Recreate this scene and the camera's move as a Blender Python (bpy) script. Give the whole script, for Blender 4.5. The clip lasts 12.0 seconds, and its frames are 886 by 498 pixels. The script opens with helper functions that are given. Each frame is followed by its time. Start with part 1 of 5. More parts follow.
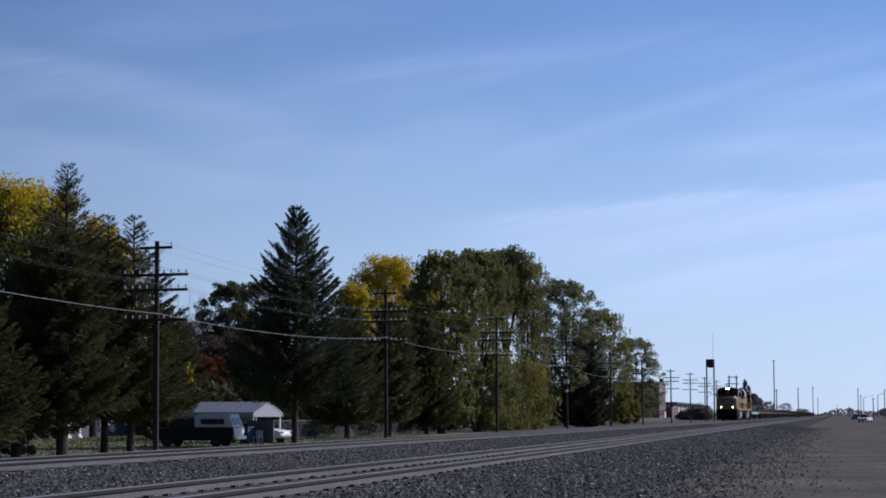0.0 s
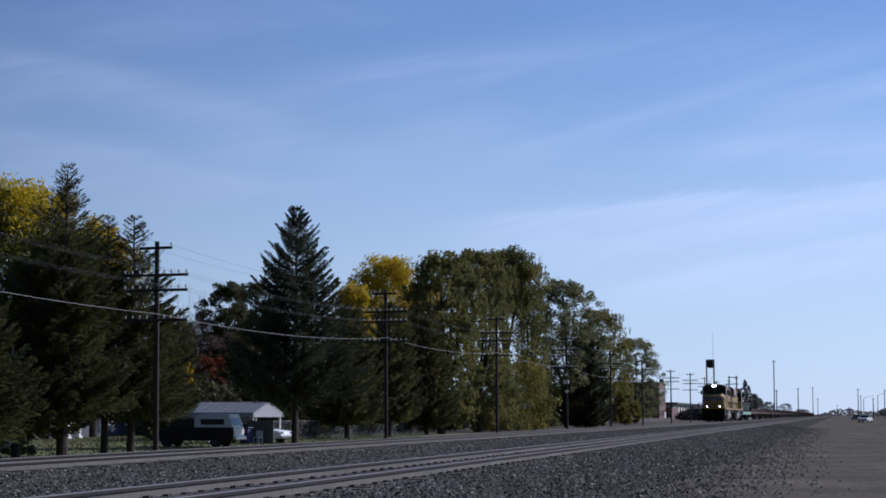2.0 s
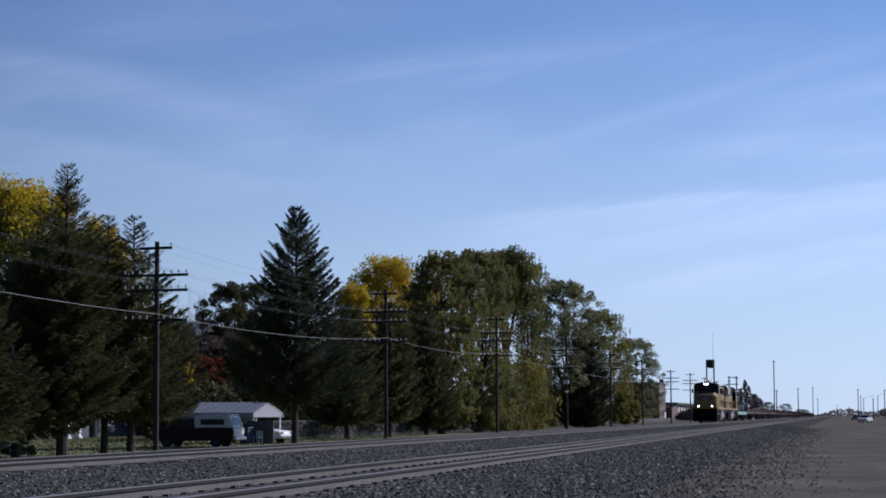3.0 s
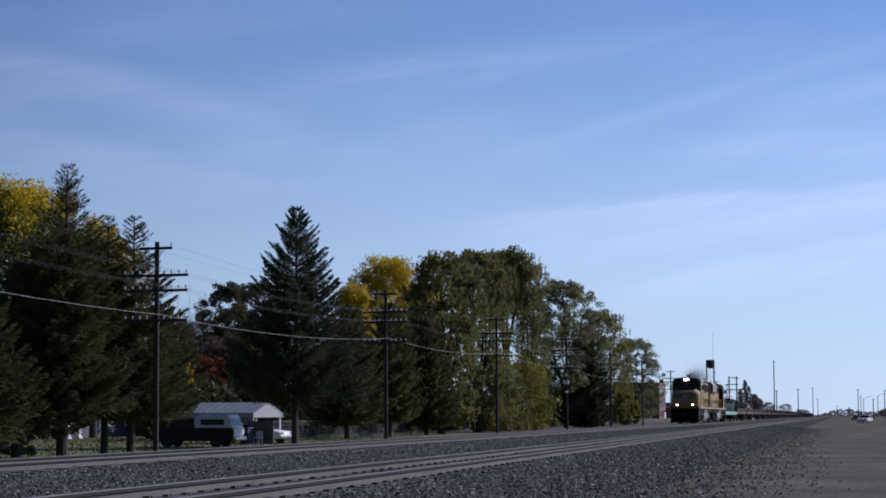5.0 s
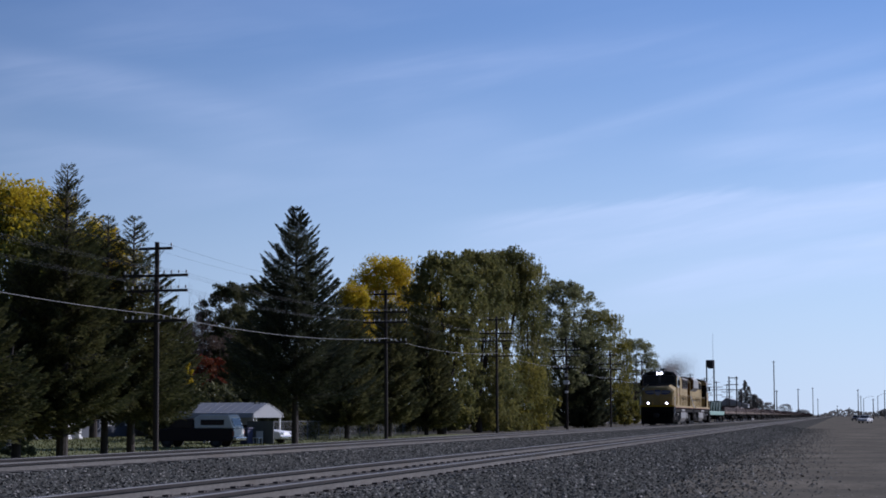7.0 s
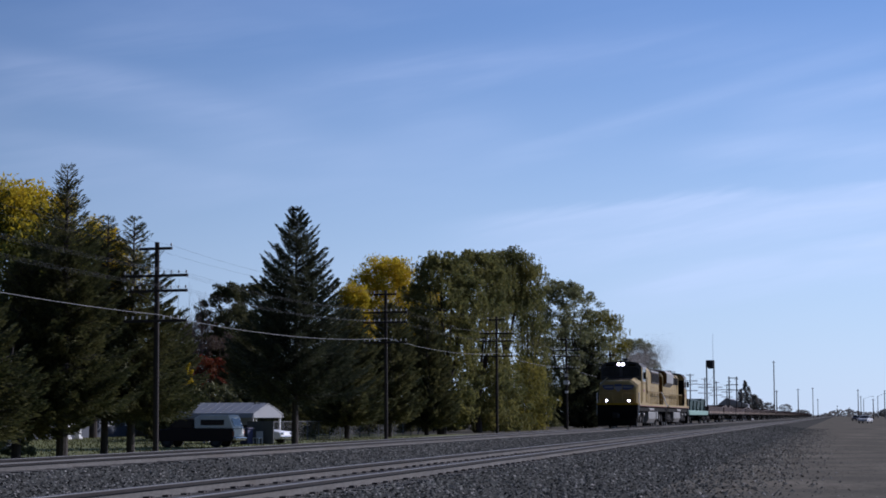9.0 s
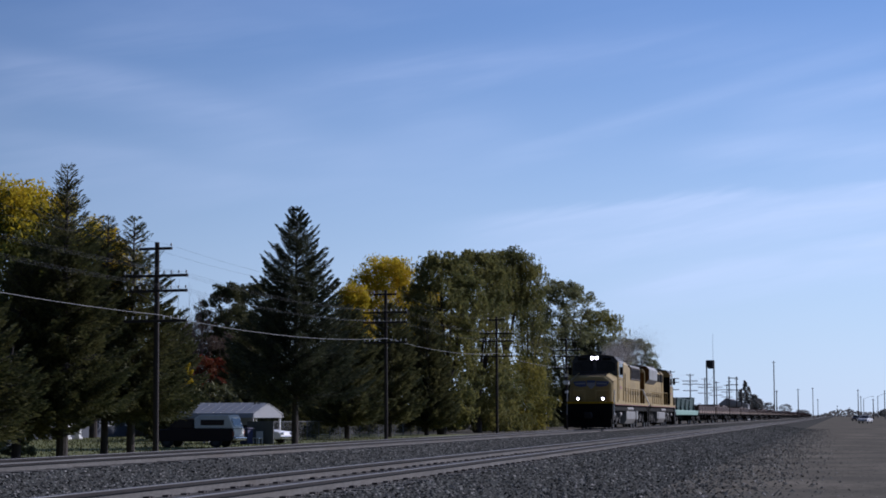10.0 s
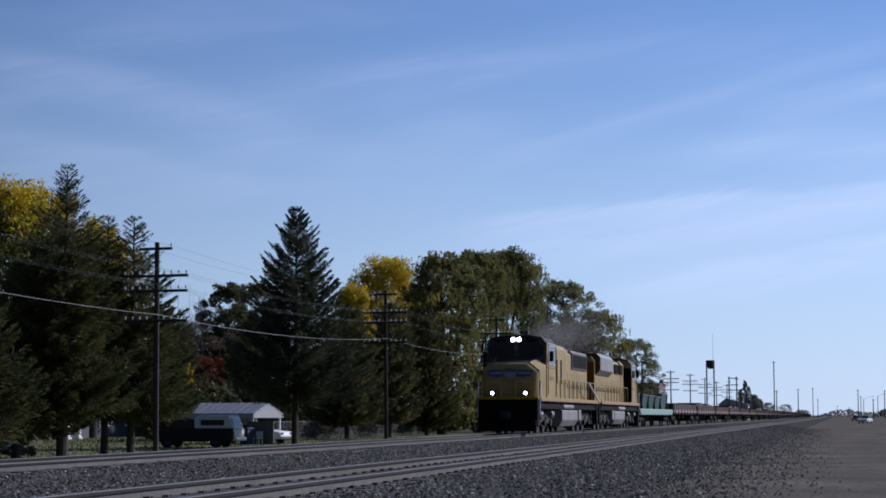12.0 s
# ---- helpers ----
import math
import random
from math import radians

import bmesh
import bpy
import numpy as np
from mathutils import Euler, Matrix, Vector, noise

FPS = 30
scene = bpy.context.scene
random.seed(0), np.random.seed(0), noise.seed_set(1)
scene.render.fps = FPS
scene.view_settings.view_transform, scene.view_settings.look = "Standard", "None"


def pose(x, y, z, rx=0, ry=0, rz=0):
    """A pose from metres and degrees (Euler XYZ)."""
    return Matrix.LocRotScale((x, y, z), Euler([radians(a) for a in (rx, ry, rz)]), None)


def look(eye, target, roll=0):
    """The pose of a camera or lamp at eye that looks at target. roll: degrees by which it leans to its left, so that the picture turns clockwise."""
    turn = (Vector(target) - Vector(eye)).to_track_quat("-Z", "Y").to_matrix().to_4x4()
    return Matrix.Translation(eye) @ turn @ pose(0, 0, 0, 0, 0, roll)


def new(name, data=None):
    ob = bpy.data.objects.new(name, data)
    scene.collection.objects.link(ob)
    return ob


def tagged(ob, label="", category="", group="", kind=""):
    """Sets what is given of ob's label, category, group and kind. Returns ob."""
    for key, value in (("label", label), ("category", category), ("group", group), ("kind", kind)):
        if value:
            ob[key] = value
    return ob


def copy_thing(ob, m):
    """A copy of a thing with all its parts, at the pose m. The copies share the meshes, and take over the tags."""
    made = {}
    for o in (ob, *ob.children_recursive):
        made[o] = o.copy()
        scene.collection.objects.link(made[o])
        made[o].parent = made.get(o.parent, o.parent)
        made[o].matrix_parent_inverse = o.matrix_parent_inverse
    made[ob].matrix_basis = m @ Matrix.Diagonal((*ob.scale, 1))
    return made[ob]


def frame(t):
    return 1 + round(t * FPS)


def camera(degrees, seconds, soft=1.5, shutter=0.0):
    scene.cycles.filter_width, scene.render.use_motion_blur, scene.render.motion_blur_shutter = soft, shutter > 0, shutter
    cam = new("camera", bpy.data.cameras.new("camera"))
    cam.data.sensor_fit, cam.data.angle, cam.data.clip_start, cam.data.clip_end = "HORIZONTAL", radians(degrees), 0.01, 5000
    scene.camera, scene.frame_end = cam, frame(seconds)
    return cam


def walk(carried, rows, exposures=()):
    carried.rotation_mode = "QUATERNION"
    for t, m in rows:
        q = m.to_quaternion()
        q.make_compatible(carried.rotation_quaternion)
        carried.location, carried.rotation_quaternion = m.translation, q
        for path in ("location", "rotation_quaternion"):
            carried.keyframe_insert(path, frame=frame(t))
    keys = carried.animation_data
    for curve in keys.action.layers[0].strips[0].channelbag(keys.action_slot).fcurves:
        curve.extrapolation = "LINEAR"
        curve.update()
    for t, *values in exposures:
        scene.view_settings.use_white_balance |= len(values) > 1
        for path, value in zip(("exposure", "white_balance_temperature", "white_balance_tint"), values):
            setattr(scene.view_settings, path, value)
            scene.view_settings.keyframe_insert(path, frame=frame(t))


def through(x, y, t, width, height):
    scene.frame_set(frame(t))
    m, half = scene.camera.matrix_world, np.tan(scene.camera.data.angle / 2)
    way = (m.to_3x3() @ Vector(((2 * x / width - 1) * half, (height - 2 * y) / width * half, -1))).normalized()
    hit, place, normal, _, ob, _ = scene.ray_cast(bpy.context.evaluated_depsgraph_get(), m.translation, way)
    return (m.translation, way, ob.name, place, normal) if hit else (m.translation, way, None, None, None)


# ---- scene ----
# camera on a tripod beside the railway, zoomed in; the tracks run along +Y
cam = camera(28.83, 12.0, soft=1.75)
walk(cam, [(0.0, pose(0, 0, 1.40, 95.495, 0, 12.80)), (6.0, pose(0, 0, 1.40, 95.520, 0, 12.80)), (12.0, pose(0, 0, 1.40, 95.530, 0, 12.80))],
     exposures=[(0.0, 0.0, 5480, 23.5), (12.0, 0.0, 5480, 23.5)])

TRACK_X, NEAR_X, RAIL_Z = -15.2, -7.42, 0.55
SPEED, START = 14.062, 249.5        # m/s and the nose's place at 0 s

# ---- sky and sun ----
SUN_AZ, SUN_EL = 44.0, 27.0
world = bpy.data.worlds.new("sky")
scene.world = world
world.use_nodes = True
wn, wl = world.node_tree.nodes, world.node_tree.links
wn.clear()
sky = wn.new("ShaderNodeTexSky")
sky.sky_type, sky.sun_disc = "NISHITA", False
sky.sun_elevation, sky.sun_rotation = radians(SUN_EL), radians(SUN_AZ)
sky.air_density, sky.dust_density, sky.ozone_density = 1.0, 0.0, 4.5
wc = wn.new("ShaderNodeTexCoord")


def wisps(scale, turn, size, detail, lo, hi):
    mp = wn.new("ShaderNodeMapping")
    mp.vector_type = "TEXTURE"
    mp.inputs["Scale"].default_value = scale
    mp.inputs["Rotation"].default_value = turn
    mp.inputs["Location"].default_value = (0.05, 0, -0.13)
    nz = wn.new("ShaderNodeTexNoise")
    nz.inputs["Scale"].default_value, nz.inputs["Detail"].default_value = size, detail
    nz.inputs["Roughness"].default_value, nz.inputs["Distortion"].default_value = 0.55, 0.5
    rg = wn.new("ShaderNodeMapRange")
    rg.interpolation_type = "SMOOTHSTEP"
    rg.inputs[1].default_value, rg.inputs[2].default_value = lo, hi
    wl.new(wc.outputs["Generated"], mp.inputs["Vector"])
    wl.new(mp.outputs["Vector"], nz.inputs["Vector"])
    wl.new(nz.outputs["Fac"], rg.inputs[0])
    return rg.outputs[0]


def wmath(op, a, b=0.0, c=0.0, clamp=False):
    nd = wn.new("ShaderNodeMath")
    nd.operation, nd.use_clamp = op, clamp
    for k, q in enumerate((a, b, c)):
        if isinstance(q, (int, float)):
            nd.inputs[k].default_value = q
        else:
            wl.new(q, nd.inputs[k])
    return nd.outputs[0]


def ramp(value, a0, a1, b0=0.0, b1=1.0):
    rg = wn.new("ShaderNodeMapRange")
    rg.interpolation_type = "SMOOTHSTEP"
    for k, q in enumerate((a0, a1, b0, b1)):
        rg.inputs[k + 1].default_value = q
    wl.new(value, rg.inputs[0])
    return rg.outputs[0]


broad = wisps((1, 1, 0.36), (0, radians(-9), 0), 2.6, 3, 0.36, 0.66)
fine = wisps((1.6, 1.6, 0.20), (0, radians(-11), 0), 5.0, 7, 0.34, 0.72)
thread = wisps((1.0, 1.0, 0.11), (0, radians(-10), 0), 9.0, 6, 0.30, 0.74)
sep = wn.new("ShaderNodeSeparateXYZ")
wl.new(wc.outputs["Generated"], sep.inputs[0])
# the northern sky unrolled: across and up
ahead = wmath("MAXIMUM", sep.outputs[1], 0.08)
across, upward = wmath("DIVIDE", sep.outputs[0], ahead), wmath("DIVIDE", sep.outputs[2], ahead)
veil = wmath("MULTIPLY_ADD", wmath("MULTIPLY", broad, fine), 0.17, 0.05)
# thin cirrus streaks: height, start, end, slope, softness above and below, density
for v0, u0, u1, k, above, below, density in (
        (0.1083, -0.2217, -0.029, 0.102, 0.006, 0.045, 0.42),
        (0.076, -0.1337, 0.029, 0.13, 0.014, 0.026, 0.42),
        (0.1512, -0.0867, 0.031, 0.035, 0.012, 0.016, 0.16),
        (0.1727, -0.041, 0.031, 0.141, 0.014, 0.02, 0.16),
        (0.1983, -0.3359, -0.201, 0.073, 0.016, 0.02, 0.12),
        (0.2329, -0.543, -0.410, -0.277, 0.02, 0.03, 0.14),
        (0.1548, -0.194, -0.123, 0.249, 0.008, 0.014, 0.1),
        (0.1757, -0.5413, -0.391, -0.153, 0.012, 0.03, 0.12)):
    d = wmath("SUBTRACT", upward, wmath("MULTIPLY_ADD", wmath("SUBTRACT", across, u0), k, v0))
    d = wmath("ADD", d, wmath("MULTIPLY", wmath("SUBTRACT", fine, 0.5), 0.012))
    q = wmath("MULTIPLY", ramp(d, above, 0.0), ramp(d, -below, 0.0))
    q = wmath("MULTIPLY", q, ramp(across, u0 - 0.03, u0 + 0.35 * (u1 - u0)))
    q = wmath("MULTIPLY", q, ramp(across, u1 + 0.25, u1 - 0.01))
    q = wmath("MULTIPLY", q, wmath("MULTIPLY_ADD", thread, 0.6, 0.4))
    veil = wmath("MULTIPLY_ADD", q, 1.45 * density, veil)
# haze thickens towards the horizon
cloud_mix = wn.new("ShaderNodeMix")
cloud_mix.data_type = "RGBA"
wl.new(veil, cloud_mix.inputs[0])
# the veil scatters sunlight forwards: bright towards the sun, dim away from it
sd = wn.new("ShaderNodeVectorMath")
sd.operation = "DOT_PRODUCT"
sd.inputs[1].default_value = (math.sin(radians(SUN_AZ)) * math.cos(radians(SUN_EL)), math.cos(radians(SUN_AZ)) * math.cos(radians(SUN_EL)), math.sin(radians(SUN_EL)))
wl.new(wc.outputs["Generated"], sd.inputs[0])
fwd = wn.new("ShaderNodeMapRange")
fwd.interpolation_type = "SMOOTHSTEP"
fwd.inputs[1].default_value, fwd.inputs[2].default_value = -0.4, 0.75
fwd.inputs[3].default_value, fwd.inputs[4].default_value = 0.10, 1.15
wl.new(sd.outputs["Value"], fwd.inputs[0])
vc = wn.new("ShaderNodeVectorMath")
vc.operation = "SCALE"
vc.inputs[0].default_value = (8.2, 9.45, 11.2)
wl.new(fwd.outputs[0], vc.inputs[3])
wl.new(vc.outputs[0], cloud_mix.inputs[7])
clear = wn.new("ShaderNodeVectorMath")
clear.operation = "SCALE"
wl.new(sky.outputs[0], clear.inputs[0])
wl.new(ramp(sd.outputs["Value"], -0.5, 0.72, 0.20, 1.19), clear.inputs[3])
wl.new(clear.outputs[0], cloud_mix.inputs[6])
bg = wn.new("ShaderNodeBackground")
bg.inputs["Strength"].default_value = 0.068
low_colour = wn.new("ShaderNodeVectorMath")
low_colour.operation = "SCALE"
low_colour.inputs[0].default_value = (7.65, 9.45, 10.3)
wl.new(fwd.outputs[0], low_colour.inputs[3])
haze_mix = wn.new("ShaderNodeMix")
haze_mix.data_type = "RGBA"
wl.new(ramp(sep.outputs[2], -0.02, 0.25, 0.76, 0.0), haze_mix.inputs[0])
wl.new(cloud_mix.outputs[2], haze_mix.inputs[6])
wl.new(low_colour.outputs[0], haze_mix.inputs[7])
wl.new(haze_mix.outputs[2], bg.inputs["Color"])
wo = wn.new("ShaderNodeOutputWorld")
wl.new(bg.outputs[0], wo.inputs["Surface"])

sun = new("sun", bpy.data.lights.new("sun", "SUN"))
sun.data.energy, sun.data.angle, sun.data.color = 3.9, radians(0.6), (1.0, 0.92, 0.80)
az, el = radians(SUN_AZ), radians(SUN_EL)
sun.matrix_world = look((math.sin(az) * math.cos(el) * 300, math.cos(az) * math.cos(el) * 300, math.sin(el) * 300), (0, 0, 0))


# ---- materials ----
def mat(name, base, rough=0.7, metal=0.0, vary=0.25, size=2.0, bump=0.0, bump_size=30.0, island=0.0, obj=0.0, dirt=None, dirt_at=(0.5, 0.7),
        coat=0.0, stretch=(1, 1, 1), second=None, spec=0.5):
    m = bpy.data.materials.new(name)
    m.use_nodes = True
    n, l = m.node_tree.nodes, m.node_tree.links
    p = n["Principled BSDF"]
    p.inputs["Roughness"].default_value, p.inputs["Metallic"].default_value = rough, metal
    p.inputs["Coat Weight"].default_value = coat
    p.inputs["Specular IOR Level"].default_value = spec
    co = n.new("ShaderNodeTexCoord")
    mp = n.new("ShaderNodeMapping")
    mp.inputs["Scale"].default_value = stretch
    l.new(co.outputs["Object"], mp.inputs["Vector"])
    n1, n2 = n.new("ShaderNodeTexNoise"), n.new("ShaderNodeTexNoise")
    n1.inputs["Scale"].default_value, n1.inputs["Detail"].default_value = size, 5
    n2.inputs["Scale"].default_value, n2.inputs["Detail"].default_value = size * 11, 3
    for q in (n1, n2):
        l.new(mp.outputs["Vector"], q.inputs["Vector"])
    add = n.new("ShaderNodeMath")
    add.operation = "ADD"
    l.new(n1.outputs["Fac"], add.inputs[0])
    l.new(n2.outputs["Fac"], add.inputs[1])
    rg = n.new("ShaderNodeMapRange")
    rg.inputs[1].default_value, rg.inputs[2].default_value = 0.6, 1.4
    rg.inputs[3].default_value, rg.inputs[4].default_value = 1 - vary, 1 + vary
    l.new(add.outputs[0], rg.inputs[0])
    val = rg.outputs[0]
    for amount, node, socket in ((island, "ShaderNodeNewGeometry", "Random Per Island"), (obj, "ShaderNodeObjectInfo", "Random")):
        if amount:
            g = n.new(node)
            r2 = n.new("ShaderNodeMapRange")
            r2.inputs[3].default_value, r2.inputs[4].default_value = 1 - amount, 1 + amount
            l.new(g.outputs[socket], r2.inputs[0])
            mu = n.new("ShaderNodeMath")
            mu.operation = "MULTIPLY"
            l.new(val, mu.inputs[0])
            l.new(r2.outputs[0], mu.inputs[1])
            val = mu.outputs[0]
    col = n.new("ShaderNodeVectorMath")
    col.operation = "SCALE"
    col.inputs[0].default_value = base
    if second:
        g = n.new("ShaderNodeNewGeometry")
        mx = n.new("ShaderNodeMix")
        mx.data_type = "RGBA"
        mx.inputs[6].default_value, mx.inputs[7].default_value = (*base, 1), (*second, 1)
        pw = n.new("ShaderNodeMapRange")
        pw.inputs[1].default_value, pw.inputs[2].default_value = 0.35, 0.65
        a2 = n.new("ShaderNodeMath")
        a2.operation = "MULTIPLY_ADD"
        a2.inputs[1].default_value = 0.35
        l.new(g.outputs["Random Per Island"], a2.inputs[0])
        sh = n.new("ShaderNodeMath")
        sh.operation = "SUBTRACT"
        sh.inputs[1].default_value = 0.17
        l.new(n1.outputs["Fac"], sh.inputs[0])
        l.new(sh.outputs[0], a2.inputs[2])
        l.new(a2.outputs[0], pw.inputs[0])
        l.new(pw.outputs[0], mx.inputs[0])
        l.new(mx.outputs[2], col.inputs[0])
    l.new(val, col.inputs[3])
    out = col.outputs[0]
    if dirt:
        mx = n.new("ShaderNodeMix")
        mx.data_type = "RGBA"
        mx.inputs[7].default_value = (*dirt, 1)
        n3 = n.new("ShaderNodeTexNoise")
        n3.inputs["Scale"].default_value, n3.inputs["Detail"].default_value = size * 0.7, 8
        l.new(mp.outputs["Vector"], n3.inputs["Vector"])
        r3 = n.new("ShaderNodeMapRange")
        r3.inputs[1].default_value, r3.inputs[2].default_value = dirt_at
        l.new(n3.outputs["Fac"], r3.inputs[0])
        l.new(r3.outputs[0], mx.inputs[0])
        l.new(out, mx.inputs[6])
        out = mx.outputs[2]
    l.new(out, p.inputs["Base Color"])
    if bump:
        b = n.new("ShaderNodeBump")
        b.inputs["Strength"].default_value, b.inputs["Distance"].default_value = bump, 0.03
        n4 = n.new("ShaderNodeTexNoise")
        n4.inputs["Scale"].default_value, n4.inputs["Detail"].default_value = bump_size, 4
        l.new(mp.outputs["Vector"], n4.inputs["Vector"])
        l.new(n4.outputs["Fac"], b.inputs["Height"])
        l.new(b.outputs[0], p.inputs["Normal"])
    return m


def glow(name, colour, strength):
    m = bpy.data.materials.new(name)
    m.use_nodes = True
    p = m.node_tree.nodes["Principled BSDF"]
    p.inputs["Emission Color"].default_value, p.inputs["Emission Strength"].default_value = (*colour, 1), strength
    return m


def leaf(name, base, second, through=0.3, size=0.5):
    m = mat(name, base, 0.75, 0, 0.3, size, island=0.24, second=second)
    n, l = m.node_tree.nodes, m.node_tree.links
    p, out = n["Principled BSDF"], n["Material Output"]
    p.inputs["Specular IOR Level"].default_value = 0.2
    tr = n.new("ShaderNodeBsdfTranslucent")
    mx = n.new("ShaderNodeMixShader")
    mx.inputs[0].default_value = through
    l.new(p.inputs["Base Color"].links[0].from_socket, tr.inputs["Color"])
    l.new(p.outputs[0], mx.inputs[1])
    l.new(tr.outputs[0], mx.inputs[2])
    l.new(mx.outputs[0], out.inputs["Surface"])
    return m


M_DIRT = mat("packed_dirt", (0.172, 0.156, 0.126), 0.95, 0, 0.5, 0.33, 0.5, 7, spec=0.0, dirt=(0.126, 0.118, 0.098), dirt_at=(0.40, 0.62))
M_BALLAST = mat("ballast_bed", (0.078, 0.077, 0.070), 0.95, 0, 0.5, 6.0, 0.9, 14, spec=0.0)
M_CRIB = mat("dusty_crib_gravel", (0.098, 0.094, 0.088), 0.95, 0, 0.35, 1.2, 0.9, 24, dirt=(0.085, 0.078, 0.068), dirt_at=(0.45, 0.7), spec=0.0)
M_STONE = mat("ballast_stone", (0.086, 0.088, 0.080), 0.95, 0, 0.3, 0.8, island=0.8, spec=0.0)
M_PALE_STONE = mat("pale_ballast_stone", (0.22, 0.212, 0.195), 0.9, 0, 0.25, 3.0, island=0.6, spec=0.0)
M_CONCRETE = mat("sleeper_concrete", (0.120, 0.114, 0.104), 0.9, 0, 0.2, 3.0, 0.3, 40, obj=0.18, dirt=(0.088, 0.083, 0.075), dirt_at=(0.5, 0.75), spec=0.1)
M_RAIL = mat("dusty_rail_web", (0.140, 0.134, 0.124), 0.9, 0.0, 0.3, 2.0, 0.2, 40, spec=0.1, dirt=(0.13, 0.115, 0.098), dirt_at=(0.5, 0.75), stretch=(1, 0.3, 1))
M_HEADSIDE = mat("dark_rail_head", (0.026, 0.023, 0.022), 0.8, 0.0, 0.3, 4.0, spec=0.15)
M_RAIL_TOP = mat("rail_top", (0.20, 0.195, 0.19), 0.6, 0.3, 0.12, 5.0)
M_CLIP = mat("rail_clip", (0.06, 0.05, 0.045), 0.8, 0.2, 0.3, 9.0)
M_GRASS = mat("grass", (0.120, 0.135, 0.020), 0.9, 0, 0.35, 0.6, island=0.4, second=(0.10, 0.088, 0.026))
M_LAWN = mat("lawn_soil", (0.105, 0.118, 0.022), 0.95, 0, 0.35, 0.5, 0.6, 20, dirt=(0.09, 0.078, 0.04), dirt_at=(0.55, 0.7))
M_BARK = mat("bark", (0.050, 0.040, 0.033), 0.9, 0, 0.35, 3.0, 0.8, 14, stretch=(3, 3, 0.6))
M_TWIG = mat("bare_twig", (0.16, 0.125, 0.105), 0.9, 0, 0.3, 3.0)
M_SPRUCE = leaf("spruce_needles", (0.066, 0.078, 0.031), (0.104, 0.100, 0.036), 0.30)
M_BLUE_SPRUCE = leaf("blue_spruce_needles", (0.058, 0.071, 0.042), (0.086, 0.092, 0.053), 0.24)
M_JUNIPER = leaf("juniper_foliage", (0.092, 0.103, 0.048), (0.138, 0.132, 0.052), 0.32)
M_WILLOW = leaf("willow_leaves", (0.145, 0.160, 0.058), (0.205, 0.188, 0.055), 0.42, 0.3)
M_ELM = leaf("elm_leaves", (0.155, 0.172, 0.084), (0.220, 0.220, 0.098), 0.42, 0.3)
M_YELLOW = leaf("yellow_leaves", (0.66, 0.48, 0.022), (0.40, 0.33, 0.022), 0.5, 0.35)
M_LEAFGREEN = leaf("green_leaves", (0.080, 0.102, 0.024), (0.125, 0.125, 0.024), 0.30, 0.35)
M_YGREEN = leaf("yellow_green_leaves", (0.165, 0.165, 0.040), (0.240, 0.205, 0.040), 0.42, 0.35)
M_OLIVE = leaf("olive_leaves", (0.105, 0.105, 0.040), (0.06, 0.07, 0.03), 0.3, 0.4)
M_RED = leaf("red_leaves", (0.22, 0.040, 0.018), (0.12, 0.05, 0.02), 0.35, 0.5)
M_BROWN = leaf("brown_leaves", (0.14, 0.095, 0.070), (0.10, 0.08, 0.06), 0.3, 0.5)
# distance haze is put into this pale grey leaf colour
M_HAZE_GREY = leaf("haze_grey_foliage", (0.230, 0.220, 0.205), (0.175, 0.175, 0.155), 0.4, 0.5)
M_POLE = mat("creosote_pole", (0.042, 0.033, 0.028), 0.9, 0, 0.35, 2.0, 0.6, 12, stretch=(4, 4, 0.5))
M_ARM = mat("crossarm_wood", (0.040, 0.034, 0.032), 0.9, 0, 0.3, 3.0, 0.4, 20)
# insulator glints painted in as a bright base colour
M_INSUL = mat("glint_pale_insulator", (0.55, 0.58, 0.58), 0.3, 0, 0.2, 10)
M_WIRE = mat("line_wire", (0.05, 0.05, 0.05), 0.6, 0.4, 0.15, 2)
M_CABLE = mat("grey_cable", (0.26, 0.26, 0.26), 0.6, 0.0, 0.15, 2)
M_EDGE = mat("bright_yellow_edge", (0.40, 0.24, 0.01), 0.5, 0, 0.15, 2.0, spec=0.2)
# yellow paint as it looks on the shaded end faces, shade mixed into the colour
M_SHADED_END = mat("shaded_end_orange", (0.13, 0.055, 0.008), 0.7, 0, 0.25, 0.9, dirt=(0.06, 0.03, 0.012), dirt_at=(0.45, 0.7), spec=0.2)
M_DARK_BROWN = mat("dark_brown_paint", (0.060, 0.030, 0.012), 0.7, 0, 0.3, 0.9, dirt=(0.03, 0.025, 0.02), dirt_at=(0.42, 0.62))
M_YEL = mat("faded_yellow", (0.33, 0.238, 0.088), 0.55, 0, 0.2, 0.9, 0.05, 6, dirt=(0.215, 0.16, 0.075), dirt_at=(0.50, 0.80), spec=0.2)
M_GREYR = mat("harbour_grey", (0.065, 0.066, 0.068), 0.8, 0, 0.2, 1.2, spec=0.2, dirt=(0.07, 0.065, 0.06), dirt_at=(0.5, 0.8))
M_LGREY = mat("light_grey_paint", (0.23, 0.22, 0.20), 0.5, 0, 0.15, 1.2, dirt=(0.16, 0.145, 0.125), dirt_at=(0.45, 0.7))
M_BLACK = mat("black_steel", (0.010, 0.0092, 0.008), 0.85, 0.0, 0.3, 2.0, spec=0.08)
M_GRILLE = mat("radiator_mesh", (0.008, 0.0075, 0.007), 0.9, 0.0, 0.3, 5.0, spec=0.05)
M_UNDER = mat("dusty_running_gear", (0.015, 0.013, 0.011), 0.85, 0.1, 0.35, 3.0, 0.3, 12)
M_WHEEL = mat("wheel_steel", (0.022, 0.019, 0.017), 0.6, 0.4, 0.25, 4.0)
